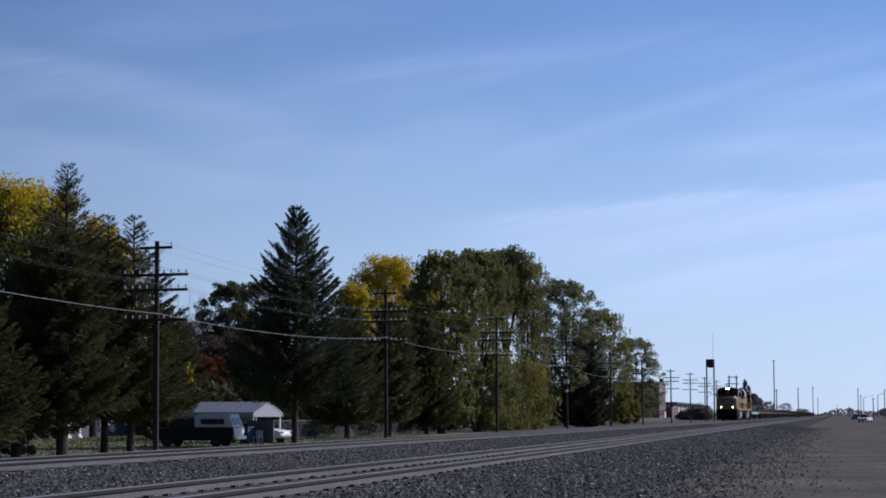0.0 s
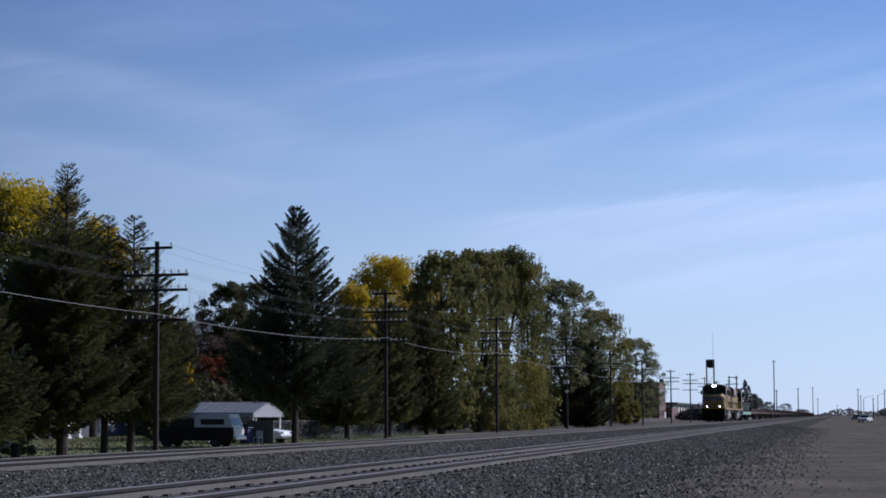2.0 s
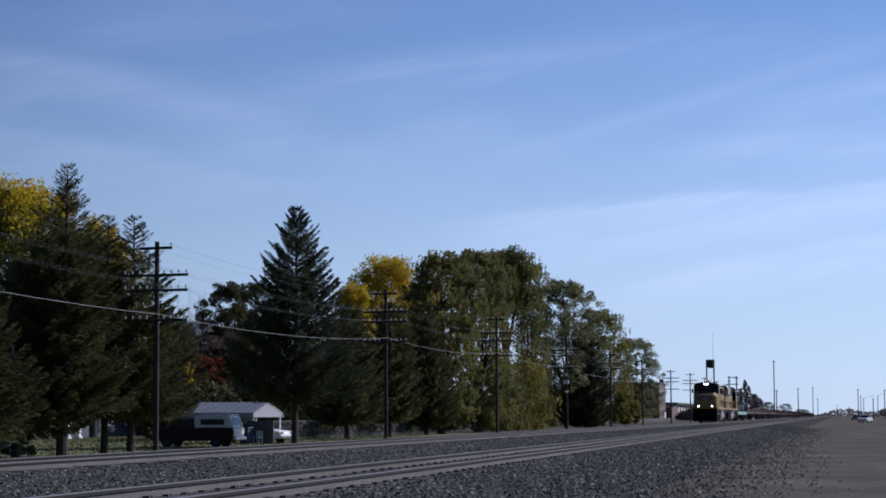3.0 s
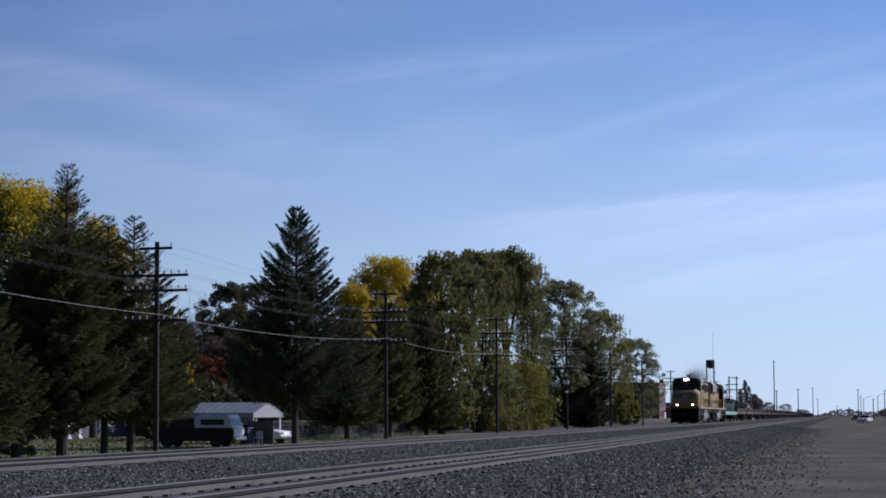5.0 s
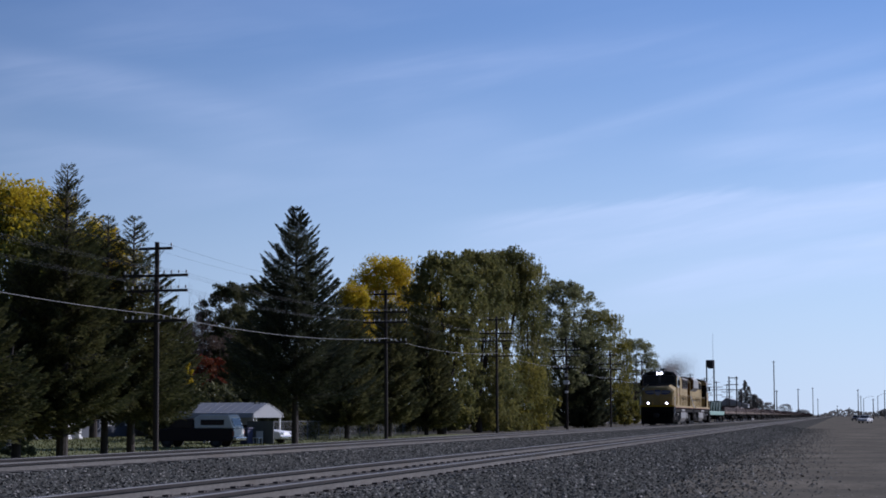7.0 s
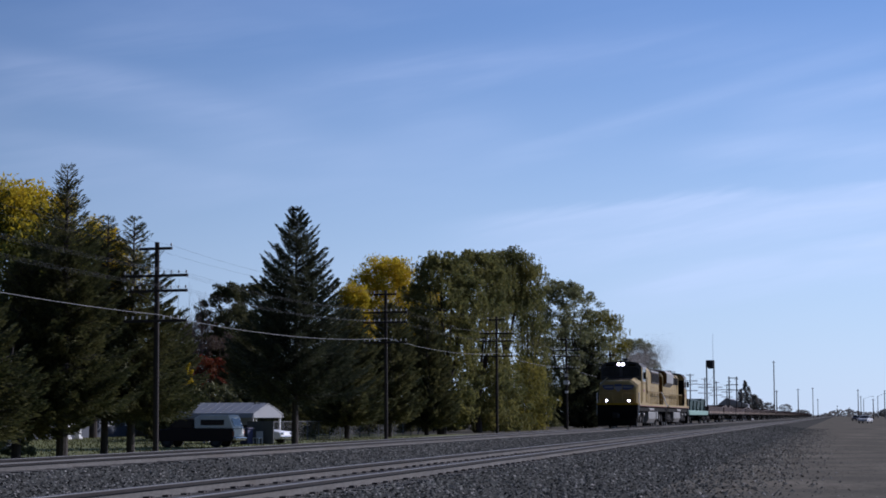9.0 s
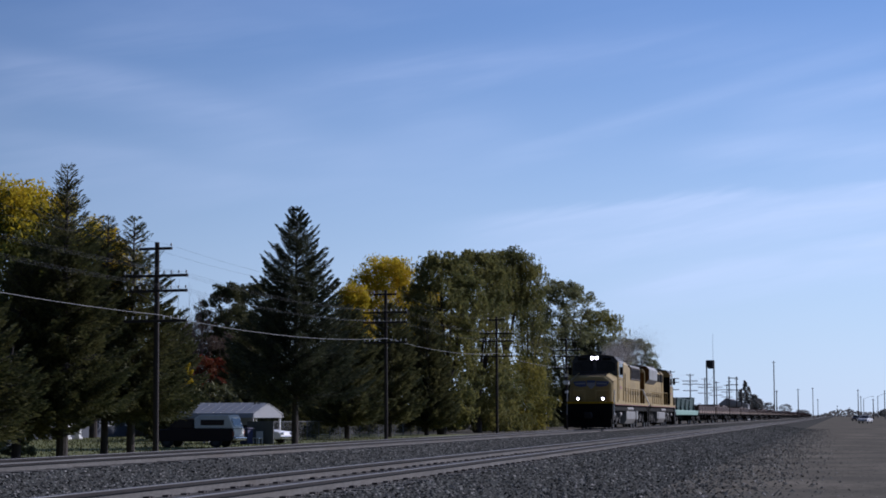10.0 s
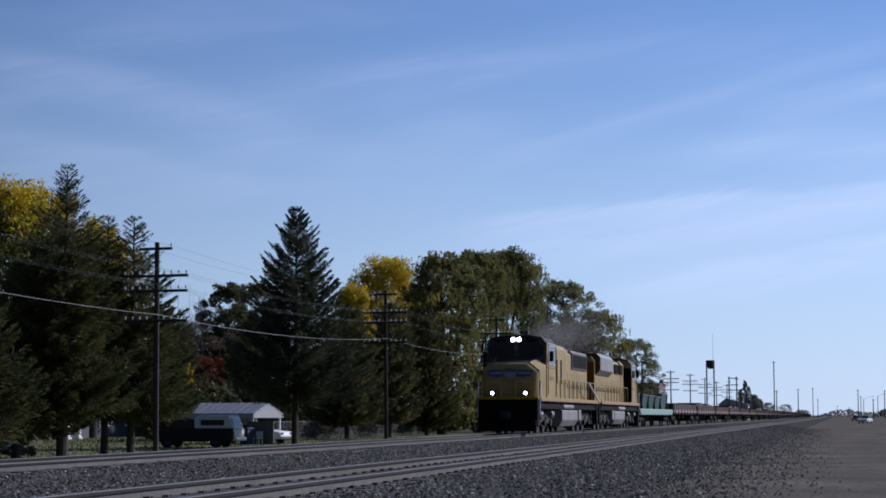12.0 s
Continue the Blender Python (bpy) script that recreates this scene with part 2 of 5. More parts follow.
M_RED_STRIPE = mat("red_stripe", (0.20, 0.05, 0.03), 0.45, 0, 0.1, 2)
M_BLUE_EMB = mat("emblem_blue", (0.055, 0.07, 0.16), 0.4, 0, 0.1, 2)
M_WHITE_EMB = mat("emblem_white", (0.26, 0.26, 0.28), 0.4, 0, 0.1, 2)
M_GLASS = mat("dark_window_glass", (0.008, 0.010, 0.016), 0.06, 0, 0.1, 1, spec=0.35)
M_HEAD = glow("headlight_lens", (1.0, 0.93, 0.95), 12)
M_SOOT = mat("exhaust_soot", (0.50, 0.45, 0.40), 1.0, 0, 0.2, 1)
M_RUST = mat("rust_red_car", (0.056, 0.025, 0.019), 0.75, 0, 0.3, 1.0, 0.2, 8, dirt=(0.05, 0.034, 0.028), dirt_at=(0.45, 0.7), obj=0.25)
M_TAN = mat("weathered_deck", (0.26, 0.195, 0.14), 0.85, 0, 0.3, 1.5, 0.3, 12, dirt=(0.17, 0.11, 0.08), dirt_at=(0.45, 0.7))
M_GREEN = mat("dark_green_paint", (0.013, 0.050, 0.042), 0.5, 0, 0.2, 1.0, dirt=(0.03, 0.05, 0.045), dirt_at=(0.5, 0.8))
M_PALE_GREEN = mat("pale_green_paint", (0.20, 0.34, 0.265), 0.5, 0, 0.15, 1.0, dirt=(0.14, 0.22, 0.17), dirt_at=(0.55, 0.8))
M_WHITE = mat("white_paint", (0.74, 0.74, 0.73), 0.45, 0, 0.06, 1.5, dirt=(0.5, 0.48, 0.45), dirt_at=(0.6, 0.9))
M_TIN = mat("galvanised_sheet", (0.34, 0.345, 0.35), 0.6, 0.1, 0.12, 2.0, dirt=(0.34, 0.33, 0.32), dirt_at=(0.5, 0.8))
M_DARKCAR = mat("dark_maroon_paint", (0.030, 0.021, 0.022), 0.5, 0, 0.15, 1.5, spec=0.2)
M_CHROME = mat("chrome", (0.7, 0.7, 0.7), 0.2, 1.0, 0.05, 2)
M_TYRE = mat("tyre_rubber", (0.02, 0.02, 0.02), 0.85, 0, 0.2, 8)
M_BLUEGREY = mat("blue_grey_siding", (0.055, 0.065, 0.085), 0.7, 0, 0.12, 1.5)
M_SHINGLE = mat("roof_shingle", (0.075, 0.07, 0.068), 0.9, 0, 0.3, 3.0, 0.4, 20)
M_PALE = mat("pale_stucco", (0.46, 0.43, 0.38), 0.85, 0, 0.1, 2.0, 0.2, 30)
M_BRICK = mat("dark_brick", (0.13, 0.075, 0.06), 0.85, 0, 0.2, 3.0, 0.3, 20)
M_GALV = mat("galvanised_fence", (0.14, 0.145, 0.15), 0.6, 0.4, 0.15, 4)
M_DSTEEL = mat("dark_tower_steel", (0.03, 0.03, 0.033), 0.6, 0.3, 0.2, 2)
M_BINLID = mat("blue_plastic", (0.03, 0.035, 0.10), 0.5, 0, 0.15, 2)


# ---- building blocks ----
class Shape:
    """Collects boxes, tubes and prisms into one mesh."""

    def __init__(self):
        self.bm = bmesh.new()

    def box(self, x0, x1, y0, y1, z0, z1, bevel=0.0, m=None):
        r = bmesh.ops.create_cube(self.bm, size=1.0)["verts"]
        t = Matrix.Translation(((x0 + x1) / 2, (y0 + y1) / 2, (z0 + z1) / 2)) @ Matrix.Diagonal((x1 - x0, y1 - y0, z1 - z0, 1))
        bmesh.ops.transform(self.bm, matrix=(m @ t) if m else t, verts=r)
        if bevel:
            es = list({e for v in r for e in v.link_edges})
            bmesh.ops.bevel(self.bm, geom=es, offset=bevel, segments=2, affect="EDGES", profile=0.6)
        return self

    def tube(self, a, b, r, r2=None, seg=10):
        a, b = Vector(a), Vector(b)
        v = bmesh.ops.create_cone(self.bm, cap_ends=True, segments=seg, radius1=r, radius2=r if r2 is None else r2, depth=(b - a).length)["verts"]
        bmesh.ops.transform(self.bm, matrix=Matrix.Translation((a + b) / 2) @ (b - a).to_track_quat("Z", "Y").to_matrix().to_4x4(), verts=v)
        return self

    def prism(self, pts, a0, a1, axis="y", bevel=0.0):
        """pts: a closed outline; axis y: (x, z), x: (y, z), z: (x, y)."""
        def p(u, v, a):
            return {"y": (u, a, v), "x": (a, u, v), "z": (u, v, a)}[axis]
        lo = [self.bm.verts.new(p(u, v, a0)) for u, v in pts]
        hi = [self.bm.verts.new(p(u, v, a1)) for u, v in pts]
        fs = [self.bm.faces.new(lo), self.bm.faces.new(hi[::-1])]
        for i in range(len(pts)):
            j = (i + 1) % len(pts)
            fs.append(self.bm.faces.new((lo[j], lo[i], hi[i], hi[j])))
        bmesh.ops.recalc_face_normals(self.bm, faces=fs)
        if bevel:
            es = list({e for f in fs for e in f.edges})
            bmesh.ops.bevel(self.bm, geom=es, offset=bevel, segments=2, affect="EDGES", profile=0.6)
        return self

    def ball(self, c, r, scale=(1, 1, 1), seg=12):
        v = bmesh.ops.create_uvsphere(self.bm, u_segments=seg, v_segments=max(6, seg // 2), radius=r)["verts"]
        bmesh.ops.transform(self.bm, matrix=Matrix.Translation(c) @ Matrix.Diagonal((*scale, 1)), verts=v)
        return self

    def mesh(self, name, material, smooth=False):
        me = bpy.data.meshes.new(name)
        self.bm.to_mesh(me)
        self.bm.free()
        me.materials.append(material)
        if smooth:
            me.shade_smooth()
        return me


def part(name, shape, material, parent, label="", smooth=False, kind=""):
    """One mesh object under a thing or a part."""
    me = shape.mesh(name, material, smooth) if isinstance(shape, Shape) else shape
    ob = new(name, me)
    ob.parent = parent
    return tagged(ob, label, kind=kind)


def thing(name, m, label, category, group="", kind=""):
    ob = new(name)
    ob.empty_display_size = 0.2
    ob.matrix_basis = m
    return tagged(ob, label, category, group, kind)


def single(name, shape, material, label, category, group="", kind="", m=None):
    ob = new(name, shape.mesh(name, material) if isinstance(shape, Shape) else shape)
    if m:
        ob.matrix_basis = m
    return tagged(ob, label, category, group, kind)


def array_mesh(name, verts, faces, material, smooth=False):
    """verts (n, 3) and faces (m, k) as arrays."""
    me = bpy.data.meshes.new(name)
    verts, faces = np.asarray(verts, dtype=np.float32), np.asarray(faces, dtype=np.int32)
    k = faces.shape[1]
    me.vertices.add(len(verts))
    me.vertices.foreach_set("co", verts.ravel())
    me.loops.add(faces.size)
    me.loops.foreach_set("vertex_index", faces.ravel())
    me.polygons.add(len(faces))
    me.polygons.foreach_set("loop_start", np.arange(0, faces.size, k, dtype=np.int32))
    me.polygons.foreach_set("loop_total", np.full(len(faces), k, dtype=np.int32))
    me.update(calc_edges=True)
    me.validate()
    me.materials.append(material)
    if smooth:
        me.shade_smooth()
    return me


def blades(centre, along, width, rng, jitter=1.0):
    """Leaf blades: a rhombus at each centre, pointing along its vector, turned at random about it."""
    n = len(centre)
    side = np.cross(along, rng.normal(size=(n, 3)))
    side /= np.linalg.norm(side, axis=1, keepdims=True) + 1e-9
    side *= (width * rng.uniform(0.7, 1.3, n))[:, None]
    v = np.stack([centre - along * 0.5, centre + side * 0.5, centre + along * 0.5, centre - side * 0.5], axis=1).reshape(-1, 3)
    return v, np.arange(4 * n).reshape(-1, 4)


# ---- ground ----
def gz(x):
    """Height of the ground beside the railway bed."""
    return -0.45 if x < -21.4 else 0.0


def ground():
    xs = np.concatenate([np.linspace(-4000, -200, 8), np.linspace(-150, -30, 7), [-24.0, -22.0, -21.0, -18.0, -12.0, -7.0], np.arange(-3.0, 18.0, 0.3), np.linspace(20, 40, 11), np.linspace(60, 4000, 10)])
    ys = np.concatenate([np.linspace(-300, -20, 5), np.linspace(-10, 18, 15), np.cumsum(np.concatenate([[20.0], 0.30 + 0.30 * np.abs(np.sin(np.arange(250) * 1.7))])), np.linspace(150, 400, 19), np.linspace(500, 4500, 12)])
    v = [(x, y, (-0.46 if x < -21.5 else -0.02) + (0.04 * noise.noise((x * 0.2, y * 0.12, 3.0)) + 0.004 * noise.noise((x * 0.9, y * 0.5, 7.0)) + 0.002 * noise.noise((x * 1.7, y * 1.1, 1.0)) if -2 < x < 60 and 5 < y < 130 else 0)) for y in ys for x in xs]
    n = len(xs)
    f = [(j * n + i, j * n + i + 1, (j + 1) * n + i + 1, (j + 1) * n + i) for j in range(len(ys) - 1) for i in range(n - 1)]
    single("ground", array_mesh("ground", v, f, M_DIRT, True), None, "packed grey-brown gravel and dirt lot running to the horizon", "ground", kind="structure")
    bed = Shape().prism([(-3.0, -0.10), (-3.7, 0.05), (-4.9, 0.27), (-6.05, 0.395), (-8.8, 0.395), (-10.2, 0.22), (-12.4, 0.22), (-13.62, 0.395), (-16.9, 0.395), (-18.6, 0.10), (-22.4, -0.48), (-22.4, -0.6), (-3.0, -0.6)], -60, 2500, "y")
    single("ballast_bed", bed, M_BALLAST, "dark grey crushed stone ballast bed under two tracks", "ballast", kind="structure")
    lawn = Shape().box(-80, -22.2, 35, 170, -0.55, -0.44)
    single("lawn", lawn, M_LAWN, "patchy autumn lawn beside the railway", "lawn", kind="structure")
    rng = np.random.default_rng(4)
    n = 18000
    c = np.stack([rng.uniform(-60, -22, n), rng.uniform(48, 145, n), np.full(n, -0.40)], axis=1)
    a = rng.normal(size=(n, 3)) * 0.03
    a[:, 2] = rng.uniform(0.06, 0.16, n)
    v, f = blades(c, a, 0.06, rng)
    single("grass", array_mesh("grass", v, f, M_GRASS), None, "short green and straw-coloured grass on the lawn", "grass", kind="stuff")


def bed_height(x):
    return np.interp(x, [-20.0, -18.6, -16.9, -13.62, -12.4, -10.2, -8.8, -6.05, -4.9, -3.6, -2.0], [-0.10, 0.10, 0.395, 0.395, 0.22, 0.22, 0.395, 0.395, 0.27, 0.05, -0.10])


def stones(name, label, n, x0, x1, y0, y1, r0, r1, seed, power=1.0, material=None):
    rng = np.random.default_rng(seed)
    x = rng.uniform(x0, x1, n)
    y = y0 + (y1 - y0) * rng.uniform(0, 1, n) ** power
    z = np.maximum(bed_height(x), 0.0) + 0.005 if x0 < -2 else np.full(n, 0.0)
    keep = (x < -4.2) | (rng.uniform(0, 1, n) < np.clip((0.4 - x) / 4.6, 0, 1) ** 1.9) | (x0 > -2)
    x, y, z = x[keep], y[keep], z[keep]
    n = len(x)
    onrail = np.zeros(n, bool)
    for c in (NEAR_X, TRACK_X):
        onrail |= np.abs(x - c) < (0.90 if c == NEAR_X else 0.95)
    x, y, z = x[~onrail], y[~onrail], z[~onrail]
    n = len(x)
    r = rng.uniform(r0, r1, n)
    base = np.array([[1, 0, 0], [0, 1, 0], [-1, 0, 0], [0, -1, 0], [0, 0, 0.8]]) - np.array([0, 0, 0.25])
    v = base[None] * r[:, None, None] * rng.uniform(0.6, 1.3, (n, 5, 1))
    a = rng.uniform(0, 6.28, n)
    ca, sa = np.cos(a)[:, None], np.sin(a)[:, None]
    vx, vy = v[..., 0] * ca - v[..., 1] * sa, v[..., 0] * sa + v[..., 1] * ca
    tilt = rng.normal(0, 0.5, (n, 1))
    v = np.stack([vx + x[:, None], vy + y[:, None], v[..., 2] + vx * tilt + z[:, None]], axis=2).reshape(-1, 3)
    f0 = np.array([[0, 1, 4], [1, 2, 4], [2, 3, 4], [3, 0, 4]])
    f = (np.arange(n)[:, None, None] * 5 + f0[None]).reshape(-1, 3)
    single(name, array_mesh(name, v, f, material or M_STONE), None, label, "gravel", kind="stuff")


# ---- tracks ----
RAIL = [(-0.07, 0), (0.07, 0), (0.07, 0.012), (0.012, 0.03), (0.010, 0.125), (0.036, 0.135), (0.036, 0.160), (-0.036, 0.160), (-0.036, 0.135), (-0.010, 0.125), (-0.012, 0.03), (-0.07, 0.012)]


def track(name, cx, label, near):
    t = thing(name, pose(cx, 0, 0), label, "railway track", "tracks", "structure")
    for sx in (-0.7525, 0.7525):
        r = part("rail", Shape().prism([(sx + u, RAIL_Z - 0.165 + v) for u, v in RAIL], -60, 2500, "y"), M_RAIL, t)
        part("rail_head", Shape().box(sx - 0.040, sx + 0.040, -60, 2500, RAIL_Z - 0.044, RAIL_Z - 0.007), M_HEADSIDE, r, "dark side of the rail head")
        part("running_surface", Shape().box(sx - 0.034, sx + 0.034, -60, 2500, RAIL_Z - 0.006, RAIL_Z + 0.002), M_RAIL_TOP, r, "worn rail head")
    top = RAIL_Z - 0.135
    s = Shape().prism([(-1.3, 0.15), (1.3, 0.15), (1.3, top - 0.02), (1.27, top), (-1.27, top), (-1.3, top - 0.02)], -0.13, 0.13, "y")
    me = s.mesh("sleeper", M_CONCRETE)
    clip = Shape()
    for x in (-0.89, -0.615, 0.615, 0.89):
        clip.box(x - 0.04, x + 0.04, -0.085, -0.02, top, top + 0.024).box(x - 0.04, x + 0.04, 0.02, 0.085, top, top + 0.024)
    clip = clip.mesh("rail_clips", M_CLIP)
    part("crib_gravel", Shape().box(-1.25, 1.0, -60, 2500, 0.20, top - 0.006), M_CRIB, t, "dusty gravel between sleepers", kind="stuff")
    start, n = (14, 300) if near else (24, 200)
    for i in range(n):
        y = start + 0.61 * i
        o = part("sleeper", me, None, t)
        o.location = (0, y, random.uniform(-0.012, 0.006))
        if near and i < 150:
            part("rail_clips", clip, None, o)
    v0 = np.array([(x, y, z) for z in (0.15, top) for y in (-0.13, 0.13) for x in (-1.3, 1.3)])
    f0 = np.array([(4, 5, 7, 6), (0, 1, 5, 4), (2, 6, 7, 3), (1, 3, 7, 5), (0, 4, 6, 2)])
    ys = start + 0.61 * np.arange(n, n + 1500)
    v = (v0[None] + np.stack([0 * ys, ys, 0 * ys], axis=1)[:, None]).reshape(-1, 3)
    f = (np.arange(len(ys))[:, None, None] * 8 + f0[None]).reshape(-1, 4)
    part("distant_sleepers", array_mesh("distant_sleepers", v, f, M_CONCRETE), None, t, kind="stuff")


# ---- trees ----
def tree_base(name, x, y, label, category, group=""):
    return thing(name, pose(x, y, gz(x)), label, category, group)


def conifer(name, x, y, h, r, label, material, seed, clear=0.14, trunk=0.22, droop=0.25, dense=1.0, taper=0.85, gaps=0.0, sweep=0.35, fine=1.0, bare_top=0.0):
    """Whorls of boughs; every bough is a flat frond of short twigs that droops and turns up at its tip."""
    h -= gz(x)
    rng = np.random.default_rng(seed)
    t = tree_base(name, x, y, label, "conifer tree", "conifers")
    tr = Shape().tube((0, 0, -0.1), (0, 0, h * 0.5), trunk, trunk * 0.6, 10).tube((0, 0, h * 0.5), (0, 0, h * 0.985), trunk * 0.6, 0.02, 8)
    cs, als, ws = [], [], []
    whorls = int(h * 2.6)
    for i in range(whorls):
        u0 = (i + 0.5) / whorls
        full = 0.80 + 0.28 * math.sin(i * 2.4 + seed)
        for b in range(int(14 - 6 * u0)):
            u = min(0.985, max(0.0, u0 + rng.normal(0, 0.5) / whorls))
            z0 = h * (clear + (1 - clear) * u)
            length = r * ((1 - u) ** taper) * rng.uniform(0.72, 1.12) * (0.75 + 0.25 * full) + 0.12
            if rng.uniform() < gaps:
                length *= 0.5
            a = rng.uniform(0, 6.283)
            d = np.array([math.cos(a), math.sin(a), 0.0])
            side = np.array([-d[1], d[0], 0.0])
            rise = sweep * (0.25 + 1.5 * u) - droop * (1 - u) * 1.2
            curl = 0.16 + 0.14 * (1 - u)
            thin = 1.0 - bare_top * max(0.0, (u - 0.45) / 0.55)
            n = max(10, int((34 + 120 * length) * dense * thin))
            q = rng.uniform(0.06, 1.0, n) ** 0.85
            hang = rng.uniform(0, 1, n)
            reach = np.minimum(0.55, 0.34 * length * (1.06 - q) + 0.07) * rng.uniform(0, 1, n)
            sgn = rng.choice((-1.0, 1.0), n)
            p = d[None] * (length * q + 0.55 * reach)[:, None] + side[None] * (sgn * reach)[:, None]
            p[:, 2] = z0 + length * (rise * q + curl * q ** 2.6) - 0.30 * reach - (0.05 + 0.20 * (1 - u) * droop * 4) * hang ** 2 * np.minimum(length, 1.6) * (1.1 - q)
            al = d[None] * rng.uniform(0.75, 1.1, (n, 1)) + side[None] * (sgn * rng.uniform(0.1, 0.8, n))[:, None]
            al[:, 2] += rise + 2.0 * curl * q ** 1.6 - 0.55 * hang ** 2 + rng.normal(0, 0.15, n)
            al *= (rng.uniform(0.14, 0.27, n) * fine * (1.0 - 0.35 * u))[:, None]
            cs.append(p)
            als.append(al)
            ws.append(np.full(n, (0.050 if u < 0.6 else 0.034) * fine))
            if length > 0.5:
                tip = d * length * 0.8 + np.array([0, 0, z0 + length * (rise * 0.8 + curl * 0.45)])
                mid = d * length * 0.4 + np.array([0, 0, z0 + length * (rise * 0.4 + curl * 0.08)])
                tr.tube((0, 0, z0), tuple(mid), 0.03, 0.02, 4).tube(tuple(mid), tuple(tip), 0.02, 0.008, 4)
    part("trunk", tr, M_BARK, t)
    c, a, w = np.concatenate(cs), np.concatenate(als), np.concatenate(ws)
    v, f = blades(c, a, w, rng)
    part("crown", array_mesh("crown", v, f, material), None, t)
    return t


def limbs(rng, shape, h, r, fork, n, trunk):
    """A trunk that forks into n limbs; returns the limbs' ends."""
    shape.tube((0, 0, -0.1), (0, 0, fork * h), trunk, trunk * 0.75, 10)
    ends = []
    for i in range(n):
        a = 6.283 * i / n + rng.uniform(-0.4, 0.4)
        p0 = Vector((0, 0, fork * h * rng.uniform(0.8, 1.0)))
        p1 = Vector((math.cos(a) * r * 0.35, math.sin(a) * r * 0.35, h * (fork + 0.28 * rng.uniform(0.8, 1.2))))
        p2 = Vector((math.cos(a) * r * rng.uniform(0.3, 0.75), math.sin(a) * r * rng.uniform(0.3, 0.75), h * rng.uniform(0.68, 0.9)))
        shape.tube(p0, p1, trunk * 0.5, trunk * 0.3, 6)
        shape.tube(p1, p2, trunk * 0.3, 0.03, 5)
        ends += [p1, p2]
        for _ in range(3):
            b = rng.uniform(0, 6.283)
            p3 = p1.lerp(p2, rng.uniform(0.2, 0.9)) + Vector((math.cos(b), math.sin(b), rng.uniform(0.1, 0.7))) * r * 0.35
            shape.tube(p1.lerp(p2, rng.uniform(0.1, 0.6)), p3, trunk * 0.14, 0.015, 4)
            ends.append(p3)
    return ends


def broadleaf(name, x, y, h, r, label, material, seed, clumps=150, per=75, size=0.22, fork=0.2, low=0.2, hang=0.0, trunk=0.35, squash=1.0, shape_power=0.5, clump_r=0.13, category="tree", green_below=0.0, upright=1.0):
    h -= gz(x)
    rng = np.random.default_rng(seed)
    t = tree_base(name, x, y, label, category, "broadleaf trees")
    tr = Shape()
    limbs(rng, tr, h, r, fork, 6, trunk)
    part("trunk", tr, M_BARK, t)
    # clumps over a lobed, uneven crown
    k = clumps
    u = rng.uniform(0, 1, k)
    a = rng.uniform(0, 6.283, k)
    z = low + (1 - low) * u
    lobe = 1 + 0.22 * np.sin(3 * a + 5 * z + seed) + 0.12 * np.sin(7 * a - 9 * z)
    rim = r * lobe * np.clip(1 - np.abs(2 * u - 0.95) ** 3.0 / 1.35, 0.02, 1) ** 0.6
    rad = rim * rng.uniform(0.25, 1.0, k) ** shape_power
    c = np.stack([np.cos(a) * rad, np.sin(a) * rad * squash, z * h - rng.uniform(0, 0.04, k) * h], axis=1)
    cr = r * clump_r * rng.uniform(0.6, 1.5, k)
    per, size = int(per * 1.22), size * 1.18
    idx = np.repeat(np.arange(k), per)
    n = len(idx)
    off = rng.normal(size=(n, 3))
    off *= (1.25 * cr[idx] * rng.uniform(0.05, 1, n) ** 0.45 / (np.linalg.norm(off, axis=1) + 1e-6))[:, None]
    off[:, 2] *= 0.75 * upright
    if hang:
        strand = rng.integers(0, 9, n)
        sx = rng.normal(size=(k, 9, 2))
        off[:, :2] = sx[idx, strand] * cr[idx][:, None] * 0.75 + rng.normal(size=(n, 2)) * 0.07
        off[:, 2] = -np.abs(rng.uniform(0, 1, n)) * hang * rng.uniform(0.5, 1.4, k)[idx] + cr[idx] * 0.4
    p = c[idx] + off
    p[:, 2] = np.maximum(p[:, 2], 0.25)
    al = rng.normal(size=(n, 3)) * size * 0.75
    if hang:
        al[:, 2] -= size * rng.uniform(0.2, 0.9, n)
    lower = p[:, 2] + rng.normal(0, 0.05, n) * h + 0.06 * h * np.sin(5 * a[idx]) < green_below * h
    for nm, pick, leaves in (("crown", ~lower, material), ("green_foliage", lower, M_LEAFGREEN)):
        if pick.any():
            v, f = blades(p[pick], al[pick], size * 0.6, rng)
            part(nm, array_mesh(nm, v, f, leaves), None, t)
    return t


def bare_tree(name, x, y, h, r, label, seed, n=150, material=None):
    h -= gz(x)
    rng = np.random.default_rng(seed)
    t = tree_base(name, x, y, label, "tree", "bare trees")
    tr = Shape()
    ends = limbs(rng, tr, h, r, 0.22, 7, 0.2)
    part("trunk", tr, M_TWIG, t)
    tw = Shape()
    for i in range(n):
        p = ends[i % len(ends)]
        q = p + Vector((rng.normal() * r * 0.3, rng.normal() * r * 0.3, abs(rng.normal()) * h * 0.14))
        tw.tube(p, q, 0.025, 0.008, 3)
        for _ in range(3):
            q2 = p.lerp(q, rng.uniform(0.3, 1)) + Vector((rng.normal() * 0.5, rng.normal() * 0.5, rng.uniform(0.1, 0.9)))
            tw.tube(p.lerp(q, rng.uniform(0.3, 0.9)), q2, 0.014, 0.006, 3)
    part("fine_branching", tw, material or M_TWIG, t, kind="stuff")


